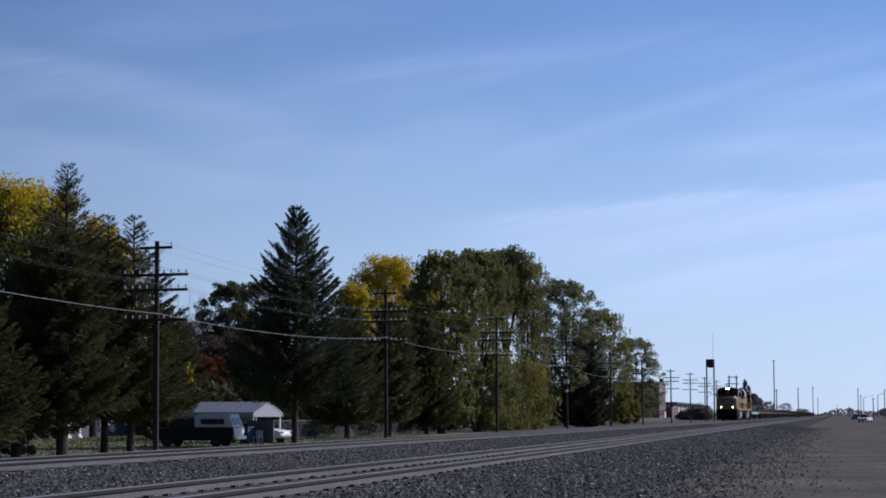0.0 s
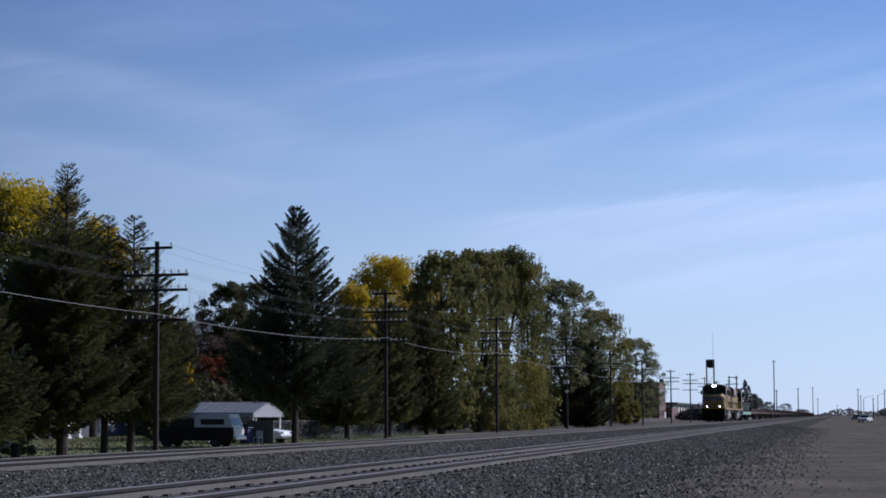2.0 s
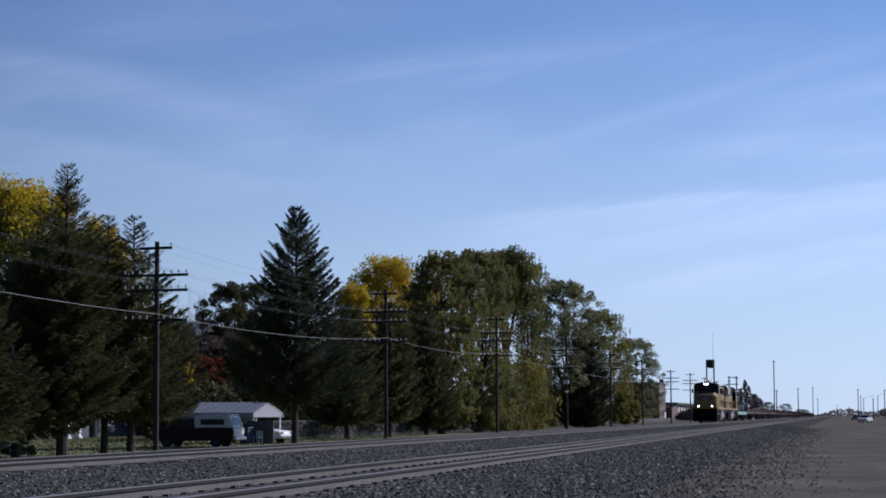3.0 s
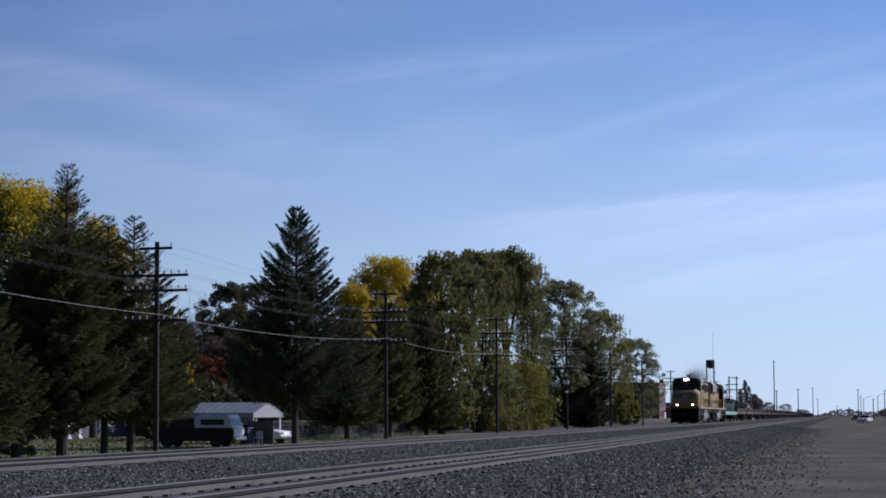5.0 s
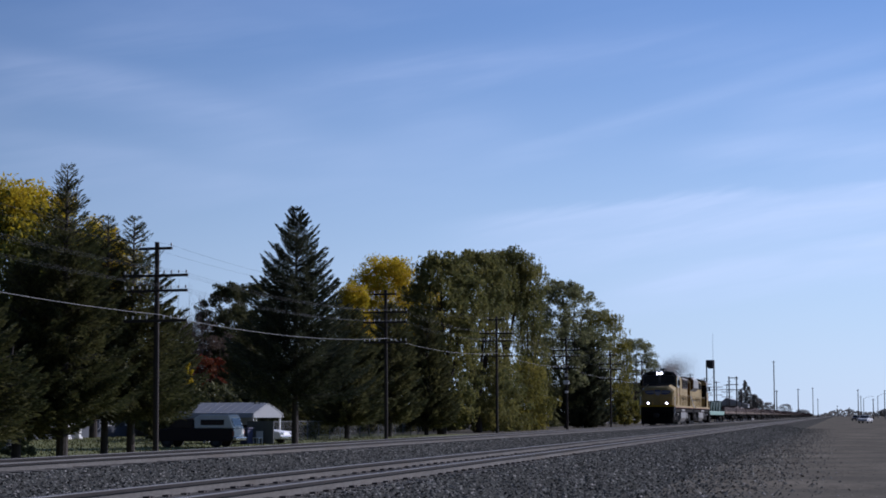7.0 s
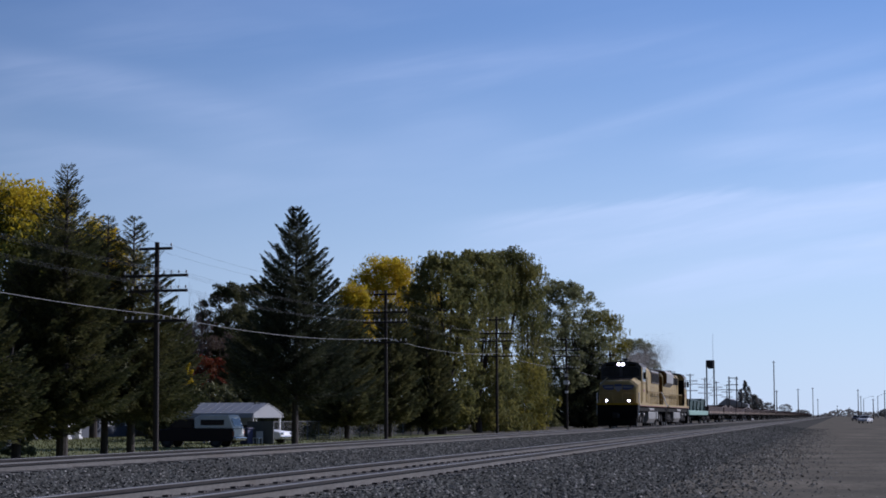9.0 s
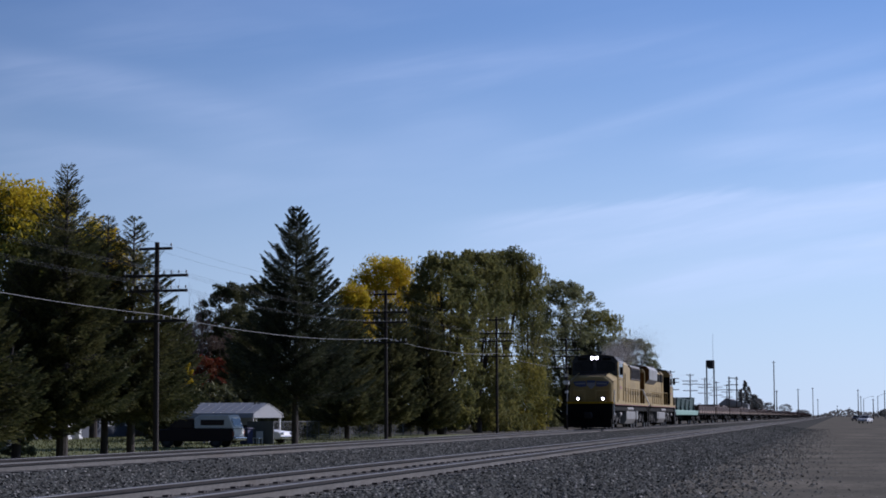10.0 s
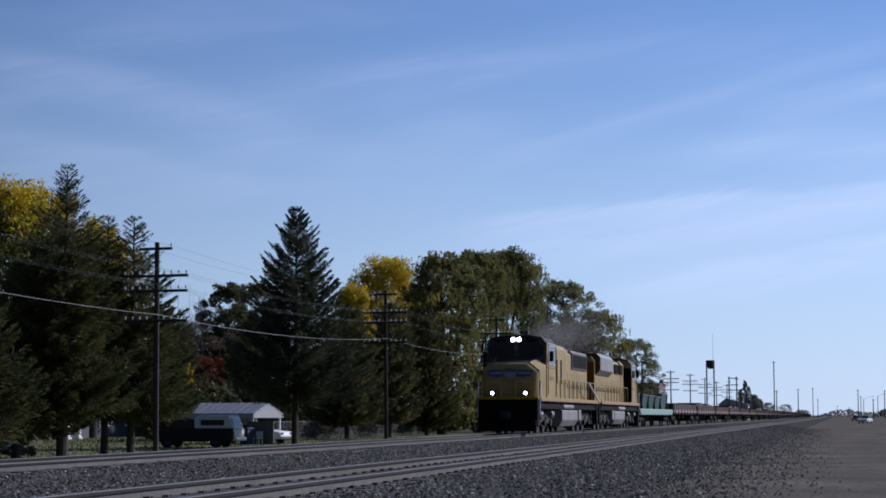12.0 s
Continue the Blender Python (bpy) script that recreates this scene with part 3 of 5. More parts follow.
def plants():
    conifer("spruce_tree", -29.50, 62.72, 11.28, 3.1, "tall green spruce with sparse top, standing on the lawn", M_SPRUCE, 1, 0.20, 0.24, 0.30, 0.85, 0.80, 0.08, sweep=0.42, bare_top=0.82)
    conifer("spruce_tree", -31.50, 71.24, 10.37, 2.6, "slender green spruce among larger spruces", M_SPRUCE, 2, 0.20, 0.18, 0.28, 0.66, 0.86, sweep=0.30, bare_top=0.72)
    conifer("spruce_tree", -30.50, 71.81, 10.35, 3.6, "green spruce close behind the telegraph pole", M_SPRUCE, 3, 0.19, 0.19, 0.28, 0.72, 0.86, sweep=0.30, bare_top=0.72)
    conifer("spruce_tree", -31.00, 61.84, 7.23, 3.3, "dark spruce with dense low boughs", M_SPRUCE, 4, 0.20, 0.2, 0.30, 0.55, 0.6, fine=1.25)
    conifer("spruce_tree", -30.00, 56.32, 6.13, 3.0, "dark spruce at the lawn's edge", M_SPRUCE, 5, 0.20, 0.2, 0.30, 0.5, 0.7, fine=1.25)
    conifer("spruce_tree", -60.00, 149.54, 11.12, 4.6, "small olive-green spruce beside the carport", M_JUNIPER, 6, 0.1, 0.15, 0.2, 0.32, 0.55, fine=2.0)
    conifer("blue_spruce_tree", -31.00, 97.22, 13.73, 4.6, "big dark blue-green spruce with a pointed symmetrical top", M_BLUE_SPRUCE, 7, 0.20, 0.21, 0.14, 0.72, 0.84, 0.05, sweep=0.42, fine=1.15)
    conifer("juniper_tree", -58.00, 167.07, 11.45, 4.2, "dark juniper close beside the big spruce", M_JUNIPER, 8, 0.12, 0.2, 0.1, 0.32, 0.5, fine=2.1)
    conifer("juniper_tree", -38.00, 132.76, 9.96, 3.6, "dark dense juniper under yellow poplars", M_JUNIPER, 9, 0.12, 0.22, 0.1, 0.36, 0.5, fine=2.0)
    conifer("juniper_tree", -38.00, 146.25, 11.03, 3.4, "dark dense juniper near a telegraph pole", M_JUNIPER, 10, 0.12, 0.22, 0.1, 0.36, 0.5, fine=2.0)
    conifer("juniper_tree", -38.00, 160.22, 10.81, 3.2, "dark juniper beside the willow", M_JUNIPER, 11, 0.08, 0.22, 0.1, 0.36, 0.5, fine=2.0)
    conifer("juniper_tree", -37.00, 260.14, 12.76, 4.6, "broad dark conifer in front of tall elms", M_BLUE_SPRUCE, 12, 0.03, 0.3, 0.1, 0.3, 0.45, fine=2.8)
    broadleaf("poplar_tree", -60.00, 118.83, 18.44, 5.6, "tall poplar turning yellow, still green below", M_YELLOW, 21, 420, 125, 0.23, low=0.25, green_below=0.87, upright=1.25, clump_r=0.17)
    broadleaf("poplar_tree", -60.00, 133.42, 17.74, 2.9, "yellow poplar glimpsed behind spruces", M_YELLOW, 22, 240, 95, 0.20, low=0.35, green_below=0.5, upright=1.25, clump_r=0.18)
    broadleaf("poplar_tree", -60.00, 228.37, 22.98, 5.2, "rounded poplar in golden yellow leaf", M_YELLOW, 23, 460, 80, 0.25, low=0.22, green_below=0.5, upright=1.25, clump_r=0.17)
    broadleaf("poplar_tree", -62.00, 219.26, 18.52, 3.0, "small yellow poplar behind dark junipers", M_YELLOW, 24, 190, 80, 0.24, low=0.25, green_below=0.62, upright=1.25, clump_r=0.18)
    broadleaf("poplar_tree", -52.00, 219.88, 18.78, 2.4, "narrow yellow poplar beside the willow", M_YELLOW, 33, 190, 80, 0.24, low=0.25, green_below=0.55, upright=1.25, clump_r=0.18)
    broadleaf("pine_tree", -75.00, 207.19, 18.00, 3.6, "olive-green pine far behind the carport", M_OLIVE, 25, 230, 75, 0.24, low=0.2)
    broadleaf("pine_tree", -75.00, 215.89, 18.87, 3.8, "olive-green pine with a rounded top", M_OLIVE, 26, 230, 75, 0.24, low=0.2)
    broadleaf("willow_tree", -38.00, 166.79, 17.61, 4.0, "huge old willow with upright twiggy top", M_WILLOW, 27, 430, 85, 0.185, low=0.10, hang=0.8, trunk=0.5, fork=0.18, clump_r=0.15)
    broadleaf("willow_tree", -38.50, 186.79, 19.84, 4.0, "huge weeping willow with hanging olive-green strands", M_WILLOW, 28, 470, 85, 0.185, low=0.08, hang=0.9, trunk=0.5, fork=0.18, clump_r=0.15)
    broadleaf("willow_tree", -39.00, 206.71, 21.87, 3.8, "weeping willow with strands hanging nearly to the ground", M_WILLOW, 34, 300, 95, 0.185, low=0.68, hang=1.3, trunk=0.4, fork=0.42, clump_r=0.17)
    broadleaf("willow_tree", -40.00, 229.22, 19.27, 2.2, "slim weeping willow with yellowing hanging strands", M_WILLOW, 35, 130, 90, 0.20, low=0.25, hang=3.0, trunk=0.25, fork=0.2, clump_r=0.2)
    broadleaf("elm_tree", -40.00, 260.34, 21.87, 6.4, "tall green elm with an open airy crown", M_ELM, 29, 450, 75, 0.24, low=0.15, clump_r=0.11)
    broadleaf("elm_tree", -40.00, 302.75, 20.28, 4.8, "green elm with yellowing lower leaves", M_YGREEN, 30, 260, 80, 0.22, low=0.1, hang=2.0)
    broadleaf("elm_tree", -44.00, 387.65, 18.73, 5.6, "smaller green elm at the end of the row", M_ELM, 31, 340, 80, 0.22, low=0.06, clump_r=0.12)
    broadleaf("shrub", -36.00, 301.45, 5.2, 2.9, "yellow-green shrub at the foot of the elms", M_YGREEN, 32, 80, 70, 0.24, low=0.1, fork=0.1, trunk=0.08, category="shrub")
    broadleaf("willow_sapling", -37.50, 206.00, 8.4, 3.6, "young willow with olive strands down to the ground", M_YGREEN, 36, 150, 80, 0.2, low=0.02, hang=1.6, trunk=0.12, fork=0.15, clump_r=0.2)
    broadleaf("willow_sapling", -37.50, 190.50, 7.6, 3.4, "dark young willow under the big willows", M_WILLOW, 37, 130, 80, 0.2, low=0.02, hang=1.2, trunk=0.12, fork=0.15, clump_r=0.2)
    bare_tree("bare_tree", -78.00, 201.22, 16.06, 3.6, "leafless tree with fine grey twigs", 41)
    bare_tree("bare_tree", -82.00, 219.35, 14.67, 3.6, "leafless brown tree behind the carport", 42)
    broadleaf("shrub", -86.00, 216.46, 12.67, 5.0, "brown half-bare shrub thicket behind the spruces", M_BROWN, 51, 170, 60, 0.26, low=0.02, fork=0.1, trunk=0.08, category="shrub")
    broadleaf("shrub", -66.00, 176.72, 7.68, 3.4, "red autumn shrub behind the carport", M_RED, 43, 120, 70, 0.22, low=0.05, fork=0.1, trunk=0.08, category="shrub")
    broadleaf("shrub", -68.00, 189.15, 6.60, 2.5, "dull red autumn shrub", M_RED, 44, 70, 70, 0.22, low=0.05, fork=0.1, trunk=0.08, category="shrub")
    broadleaf("shrub", -84.00, 219.98, 13.81, 5.2, "brown half-bare shrub behind the carport", M_BROWN, 45, 170, 60, 0.26, low=0.02, fork=0.1, trunk=0.08, category="shrub")
    broadleaf("shrub", -56.00, 144.55, 6.15, 0.5, "small bright yellow shrub", M_YELLOW, 46, 40, 50, 0.2, low=0.5, fork=0.1, trunk=0.05, category="shrub")
    broadleaf("shrub", -72.00, 198.11, 11.30, 4.0, "brown shrub in front of distant pines", M_BROWN, 47, 80, 60, 0.25, low=0.05, fork=0.1, trunk=0.08, category="shrub")
    broadleaf("shrub", -34.00, 67.83, 1.40, 1.0, "round green garden shrub on the lawn", M_ELM, 48, 40, 60, 0.14, low=0.05, fork=0.1, trunk=0.05, category="shrub")
    broadleaf("shrub", -50.00, 153.89, 1.40, 1.8, "straw-coloured shrub behind the parked car", M_OLIVE, 49, 50, 60, 0.2, low=0.05, fork=0.1, trunk=0.05, category="shrub")


# ---- telegraph line ----
POLES = [(-27.0, 29.0, 9.4), (-27.0, 66.13, 8.5), (-27.0, 103.07, 9.15), (-27.0, 138.73, 9.5), (-27.0, 176.53, 9.5), (-27.0, 211.93, 9.1), (-27.0, 248.21, 9.3), (-27.0, 291.83, 9.0)]
POLES += [(-27.0, y, 9.4) for y in (331.17, 368.9, 406.22, 444.63, 514.76)]
ARMS = ((0.28, 0.72), (1.40, 1.42), (2.02, 1.40), (3.25, 1.38))


def pole(x, y, h):
    t = thing("telegraph_pole", pose(x, y, 0, 0, random.uniform(-0.9, 0.1), random.uniform(-2, 2)), "dark weathered wooden telegraph pole with four crossarms", "utility pole", "telegraph poles")
    part("pole", Shape().tube((0, 0, -0.6), (0, 0, h), 0.125, 0.095, 12), M_POLE, t)
    for i, (down, half) in enumerate(ARMS):
        z = h - down
        a = part("crossarm", Shape().box(-half, half, -0.19, -0.09, z - 0.055, z + 0.055, 0.01), M_ARM, t)
        ins = [s * half * f for s in (-1, 1) for f in ((0.95,) if i == 0 else (0.95, 0.72, 0.49, 0.27))]
        for u in ins:
            part("insulator", INSULATOR, None, a).location = (u, -0.145, z + 0.06)
        if i < 3:
            part("brace", Shape().tube((half * 0.55, -0.16, z - 0.05), (0.08, -0.13, z - 0.42), 0.014, None, 5).tube((-half * 0.55, -0.16, z - 0.05), (-0.08, -0.13, z - 0.42), 0.014, None, 5), M_GALV, t)
    return t


def wire(name, dx, down, sag, r, material, label):
    v, f = [], []
    pts = []
    for (x0, y0, h0), (x1, y1, h1) in zip(POLES, POLES[1:]):
        for i in range(10):
            u = i / 10
            pts.append((x0 + dx, y0 + (y1 - y0) * u - 0.145, (h0 - down) * (1 - u) + (h1 - down) * u - 4 * sag * u * (1 - u)))
    for i, (x, y, z) in enumerate(pts):
        v += [(x - r, y, z), (x, y, z + r), (x + r, y, z), (x, y, z - r)]
        if i:
            o = 4 * (i - 1)
            f += [(o + j, o + (j + 1) % 4, o + 4 + (j + 1) % 4, o + 4 + j) for j in range(4)]
    single(name, array_mesh(name, v, f, material), None, label, "wire", "line wires")


INSULATOR = Shape().tube((0, 0, 0), (0, 0, 0.10), 0.012, None, 6).tube((0, 0, 0.05), (0, 0, 0.15), 0.045, 0.03, 8).mesh("insulator", M_INSUL)


def telegraph_line():
    for k, p in enumerate(POLES):
        t = pole(*p)
        if k == 4:
            part("junction_box", Shape().box(-0.28, 0.28, -0.42, -0.14, 4.6, 5.0, 0.03), M_WHITE, t, "pale grey junction box")
            part("meter_box", Shape().box(-0.16, 0.16, -0.36, -0.14, 3.7, 3.95, 0.02), M_WHITE, t, "small pale meter box")
            part("sign_plate", Shape().box(-0.15, 0.15, -0.2, -0.15, 5.4, 5.7, 0.01), M_WHITE, t)
    for dx, down in ((0.59, 0.15), (-0.59, 0.15), (1.2, 1.27), (0.9, 1.27), (0.62, 1.27), (1.18, 1.9), (0.9, 1.9), (0.6, 1.9)):
        wire("line_wire", dx, down, 0.45, 0.0035, M_WIRE, "thin sagging telegraph wire between the poles")
    wire("cable", 0.16, 3.0, 0.40, 0.011, M_CABLE, "thick grey sagging cable along the telegraph poles")


# ---- train ----
def wheelset(parent, y, r=0.5):
    w = part("wheelset", Shape().tube((-0.8, y, r), (0.8, y, r), 0.09, None, 8), M_UNDER, parent)
    for x in (-0.75, 0.75):
        part("wheel", Shape().tube((x - 0.065, y, r), (x + 0.065, y, r), r, None, 20).tube((x - 0.09, y, r), (x + 0.09, y, r), 0.18, None, 12), M_WHEEL, w, smooth=False)


def bogie(parent, yc, spread, n, frame_mat):
    b = part("bogie", Shape().box(-1.0, 1.0, yc - 0.4, yc + 0.4, 0.62, 0.92, 0.03), M_UNDER, parent, "dusty grey running gear")
    for sx in (-1, 1):
        s = Shape().prism([(yc - spread - 0.55, 0.62), (yc - spread - 0.25, 0.86), (yc + spread + 0.25, 0.86), (yc + spread + 0.55, 0.62), (yc + spread + 0.2, 0.42), (yc + 0.3, 0.58), (yc - 0.3, 0.58), (yc - spread - 0.2, 0.42)], sx * 1.05 - 0.09, sx * 1.05 + 0.09, "x", 0.02)
        for i in range(n):
            y = yc - spread + 2 * spread * i / (n - 1)
            s.box(sx * 1.16 - 0.07, sx * 1.16 + 0.07, y - 0.16, y + 0.16, 0.36, 0.66, 0.03)
            s.tube((sx * 1.13, y + 0.36, 0.5), (sx * 1.13, y + 0.36, 0.84), 0.09, None, 8)
        part("side_frame", s, frame_mat, b)
    for i in range(n):
        wheelset(b, yc - spread + 2 * spread * i / (n - 1))


def arc(cx, cz, rx, rz, a0, a1, n):
    return [(cx + rx * math.cos(radians(a0 + (a1 - a0) * i / n)), cz + rz * math.sin(radians(a0 + (a1 - a0) * i / n))) for i in range(n + 1)]


def locomotive(label, lit):
    """Nose at y = 0, the long hood behind it; z from the rail head."""
    t = thing("locomotive", pose(TRACK_X, START, RAIL_Z), label, "locomotive", "locomotives")
    L = 21.2
    part("underframe", Shape().box(-1.40, 1.40, 0.55, L - 0.45, 1.18, 1.52, 0.03), M_BLACK, t)
    for sx in (-1, 1):
        sill = part("sill", Shape().box(sx * 1.49 - 0.05, sx * 1.49 + 0.05, 0.5, L - 0.4, 1.55, 1.74, 0.015), M_YEL, t, "yellow painted side sill")
        part("stripe", Shape().box(sx * 1.545 - 0.006, sx * 1.545 + 0.006, 0.5, L - 0.4, 1.55, 1.60), M_RED_STRIPE, sill, "thin dull red stripe")
    part("walkway", Shape().box(-1.44, 1.44, 0.5, L - 0.4, 1.64, 1.72), M_GREYR, t)
    # pilots, couplers and plough
    for y0, y1 in ((0.0, 0.55), (L - 0.5, L - 0.05)):
        part("pilot", Shape().box(-1.43, 1.43, y0 + 0.08, y1, 0.40, 1.60, 0.04), M_BLACK, t, "black pilot sheet")
        part("end_sill", Shape().box(-1.48, 1.48, y0, y1, 1.62, 1.75, 0.02), M_EDGE, t, "yellow anti-climber edge")
    part("snow_plough", Shape().prism([(-1.40, 0.12), (1.40, 0.12), (1.36, 0.66), (-1.36, 0.66)], -0.12, 0.10, "y", 0.02), M_BLACK, t)
    part("coupler", Shape().box(-0.16, 0.16, -0.75, 0.2, 0.72, 1.02, 0.05).box(-0.24, 0.2, -0.92, -0.6, 0.68, 1.06, 0.06), M_UNDER, t)
    part("coupler", Shape().box(-0.16, 0.16, L - 0.3, L + 0.6, 0.72, 1.02, 0.05), M_UNDER, t)
    for x in (-0.95, -0.7, 0.7, 0.95):
        part("air_hose", Shape().tube((x, 0.05, 1.15), (x, -0.16, 0.9), 0.03, None, 6).tube((x, -0.16, 0.9), (x + 0.06, -0.12, 0.55), 0.03, None, 6), M_BLACK, t)
    # steps at the four corners
    for sx in (-1, 1):
        for y in (0.62, L - 1.05):
            st = Shape()
            for k in range(4):
                st.box(sx * 1.33 - 0.2, sx * 1.33 + 0.2, y - 0.02, y + 0.45, 0.36 + 0.34 * k, 0.40 + 0.34 * k)
            st.box(sx * 1.13 - 0.02, sx * 1.13 + 0.02, y - 0.04, y + 0.5, 0.34, 1.5)
            part("steps", st, M_UNDER, t)
    # nose: wide, with chamfered corners and a sloped top
    def shell(sections, front):
        sh, rings = Shape(), []
        for y, hw, top, ch in sections:
            rings.append([sh.bm.verts.new(p) for p in ((-hw, y, 1.72), (-hw, y, top - ch * 1.3), (-hw + ch * 1.6, y, top), (hw - ch * 1.6, y, top), (hw, y, top - ch * 1.3), (hw, y, 1.72))])
        if front:
            sh.bm.faces.new(rings[0])
        for a, c in zip(rings, rings[1:]):
            for i in range(6):
                sh.bm.faces.new((a[i], a[(i + 1) % 6], c[(i + 1) % 6], c[i]))
        bmesh.ops.recalc_face_normals(sh.bm, faces=sh.bm.faces[:])
        if front:
            bmesh.ops.bevel(sh.bm, geom=sh.bm.edges[:], offset=0.04, segments=2, affect="EDGES")
        return sh
    nose = part("nose", shell(((0.62, 1.20, 3.16, 0.36), (0.70, 1.30, 3.32, 0.34), (0.92, 1.38, 3.42, 0.30)), True), M_YEL, t, "yellow wide nose")
    part("nose_sides", shell(((0.89, 1.39, 3.42, 0.30), (1.3, 1.42, 3.48, 0.28), (2.45, 1.45, 3.62, 0.24)), False), M_YEL, nose, "yellow nose sides")
    part("anti_glare_panel", Shape().prism([(0.94, 3.435), (1.3, 3.495), (2.46, 3.635), (2.46, 3.615), (1.3, 3.475), (0.94, 3.415)], -0.92, 0.92, "x"), M_BLACK, nose, "matt black anti-glare nose top")
    feather = [(0.30, 2.72), (0.66, 2.68), (1.02, 2.76), (1.16, 3.02), (0.75, 3.05), (0.34, 3.06)]
    for s in (-1, 1):
        part("emblem_wing", Shape().prism([(s * u, v) for u, v in feather], 0.600, 0.622, "y"), M_BLUE_EMB, nose, "blue wing-shaped emblem")
        part("emblem_feather", Shape().prism([(s * u, v) for u, v in ((0.36, 2.86), (0.96, 2.84), (1.04, 2.92), (0.36, 2.96))], 0.594, 0.602, "y"), M_WHITE_EMB, nose, "pale feather of the emblem")
    part("emblem_shield", Shape().prism([(-0.26, 3.10), (0.26, 3.10), (0.28, 2.80), (0.0, 2.55), (-0.28, 2.80)], 0.596, 0.622, "y"), M_WHITE_EMB, nose, "pale shield emblem")
    part("emblem_band", Shape().box(-0.27, 0.27, 0.588, 0.60, 2.95, 3.10), M_BLUE_EMB, nose)
    part("nose_door", Shape().box(-1.03, -0.42, 0.604, 0.62, 1.78, 2.32, 0.006), M_YEL, nose)
    # ditch lights and headlight
    glowing = M_HEAD if lit else M_WHITE_EMB
    for x in (-0.80, 0.80):
        d = part("ditch_light", Shape().tube((x, 0.5, 1.93), (x, 0.30, 1.93), 0.16, None, 14), M_BLACK, t)
        part("lens", Shape().tube((x, 0.31, 1.93), (x, 0.27, 1.93), 0.082, 0.075, 14), glowing, d, "glowing white lens")
    # cab
    cab = part("cab", Shape().prism([(-1.50, 1.72), (1.50, 1.72), (1.50, 4.36), (1.22, 4.66), (0.6, 4.76), (-0.6, 4.76), (-1.22, 4.66), (-1.50, 4.36)], 2.45, 5.30, "y", 0.03), M_YEL, t, "yellow cab")
    part("roof", Shape().prism([(1.47, 4.40), (1.24, 4.68), (0.62, 4.79), (-0.62, 4.79), (-1.24, 4.68), (-1.47, 4.40), (-1.44, 4.36), (-1.20, 4.60), (0, 4.70), (1.20, 4.60), (1.44, 4.36)], 2.40, 5.34, "y"), M_GREYR, cab, "grey roof")
    # dark grey sheet over the yellow front paints the shade on it
    part("cab_front_shade", Shape().prism([(-1.47, 3.45), (1.47, 3.45), (1.47, 4.34), (1.20, 4.64), (0.58, 4.73), (-0.58, 4.73), (-1.20, 4.64), (-1.47, 4.34)], 2.40, 2.46, "y"), M_GREYR, cab, "cab front sheet, its shade painted in as dark grey")
    for s in (-1, 1):
        screen = part("windscreen", Shape().prism([(s * 0.12, 3.74), (s * 1.34, 3.74), (s * 1.34, 4.22), (s * 1.10, 4.36), (s * 0.12, 4.40)], 2.375, 2.405, "y"), M_GLASS, cab, "dark windscreen pane")
        part("wiper", Shape().tube((s * 0.7, 2.36, 3.74), (s * 0.95, 2.36, 4.2), 0.012, None, 5), M_BLACK, screen)
        w = part("side_window", Shape().box(s * 1.505 - 0.012, s * 1.505 + 0.012, 2.95, 4.75, 3.42, 4.24, 0.01), M_GLASS, cab, "dark side window")
        part("window_frame", Shape().box(s * 1.505 - 0.02, s * 1.505 + 0.02, 2.88, 2.95, 3.36, 4.3).box(s * 1.505 - 0.02, s * 1.505 + 0.02, 4.75, 4.82, 3.36, 4.3).box(s * 1.505 - 0.02, s * 1.505 + 0.02, 3.82, 3.88, 3.42, 4.24).box(s * 1.505 - 0.03, s * 1.505 + 0.03, 2.88, 4.82, 4.24, 4.31).box(s * 1.505 - 0.03, s * 1.505 + 0.03, 2.88, 4.82, 3.34, 3.41), M_TIN, w)
        # bright line of the sunlit roof edge, painted as a pale strip
        part("lit_roof_line", Shape().box(s * 1.50 - 0.03, s * 1.50 + 0.03, 2.42, 5.32, 4.34, 4.40, 0.01), M_TIN, cab, "pale strip painted for the sunlit roof edge")
        part("number_board", Shape().box(s * 0.80 - 0.28, s * 0.80 + 0.28, 2.35, 2.40, 4.44, 4.58, 0.01), M_BLACK, cab)
        part("mirror", Shape().box(s * 1.66 - 0.1, s * 1.66 + 0.1, 2.8, 2.84, 3.5, 4.0, 0.01), M_BLACK, cab)
        part("antenna", Shape().tube((s * 0.5, 3.4, 4.75), (s * 0.5, 3.4, 5.0), 0.02, None, 6), M_BLACK, cab)
        # shade on the cab's rear wall, painted as a near-black sheet
        part("rear_wall_shade", Shape().box(s * 1.2 - 0.31, s * 1.2 + 0.31, 5.305, 5.335, 1.8, 4.1), M_GRILLE, cab, "near-black sheet painted for the shaded cab rear wall")
        part("grab_iron", Shape().tube((s * 1.53, 2.7, 1.9), (s * 1.53, 2.7, 3.3), 0.02, None, 6).tube((s * 1.53, 5.1, 1.9), (s * 1.53, 5.1, 3.6), 0.02, None, 6), M_YEL, cab)
        part("class_plate", Shape().box(s * 1.51 - 0.008, s * 1.51 + 0.008, 3.3, 4.4, 2.60, 2.78), M_RED_STRIPE, cab)
        # flat black strip paints the shaded gap between cab and cabinet
        part("gap_strip", Shape().box(s * 1.503 - 0.008, s * 1.503 + 0.008, 5.08, 5.28, 1.8, 4.3), M_GRILLE, cab, "black strip painted for the dark gap behind the cab")
        part("sill_seam", Shape().box(s * 1.503 - 0.006, s * 1.503 + 0.006, 2.5, 5.25, 3.18, 3.21), M_DARK_BROWN, cab)
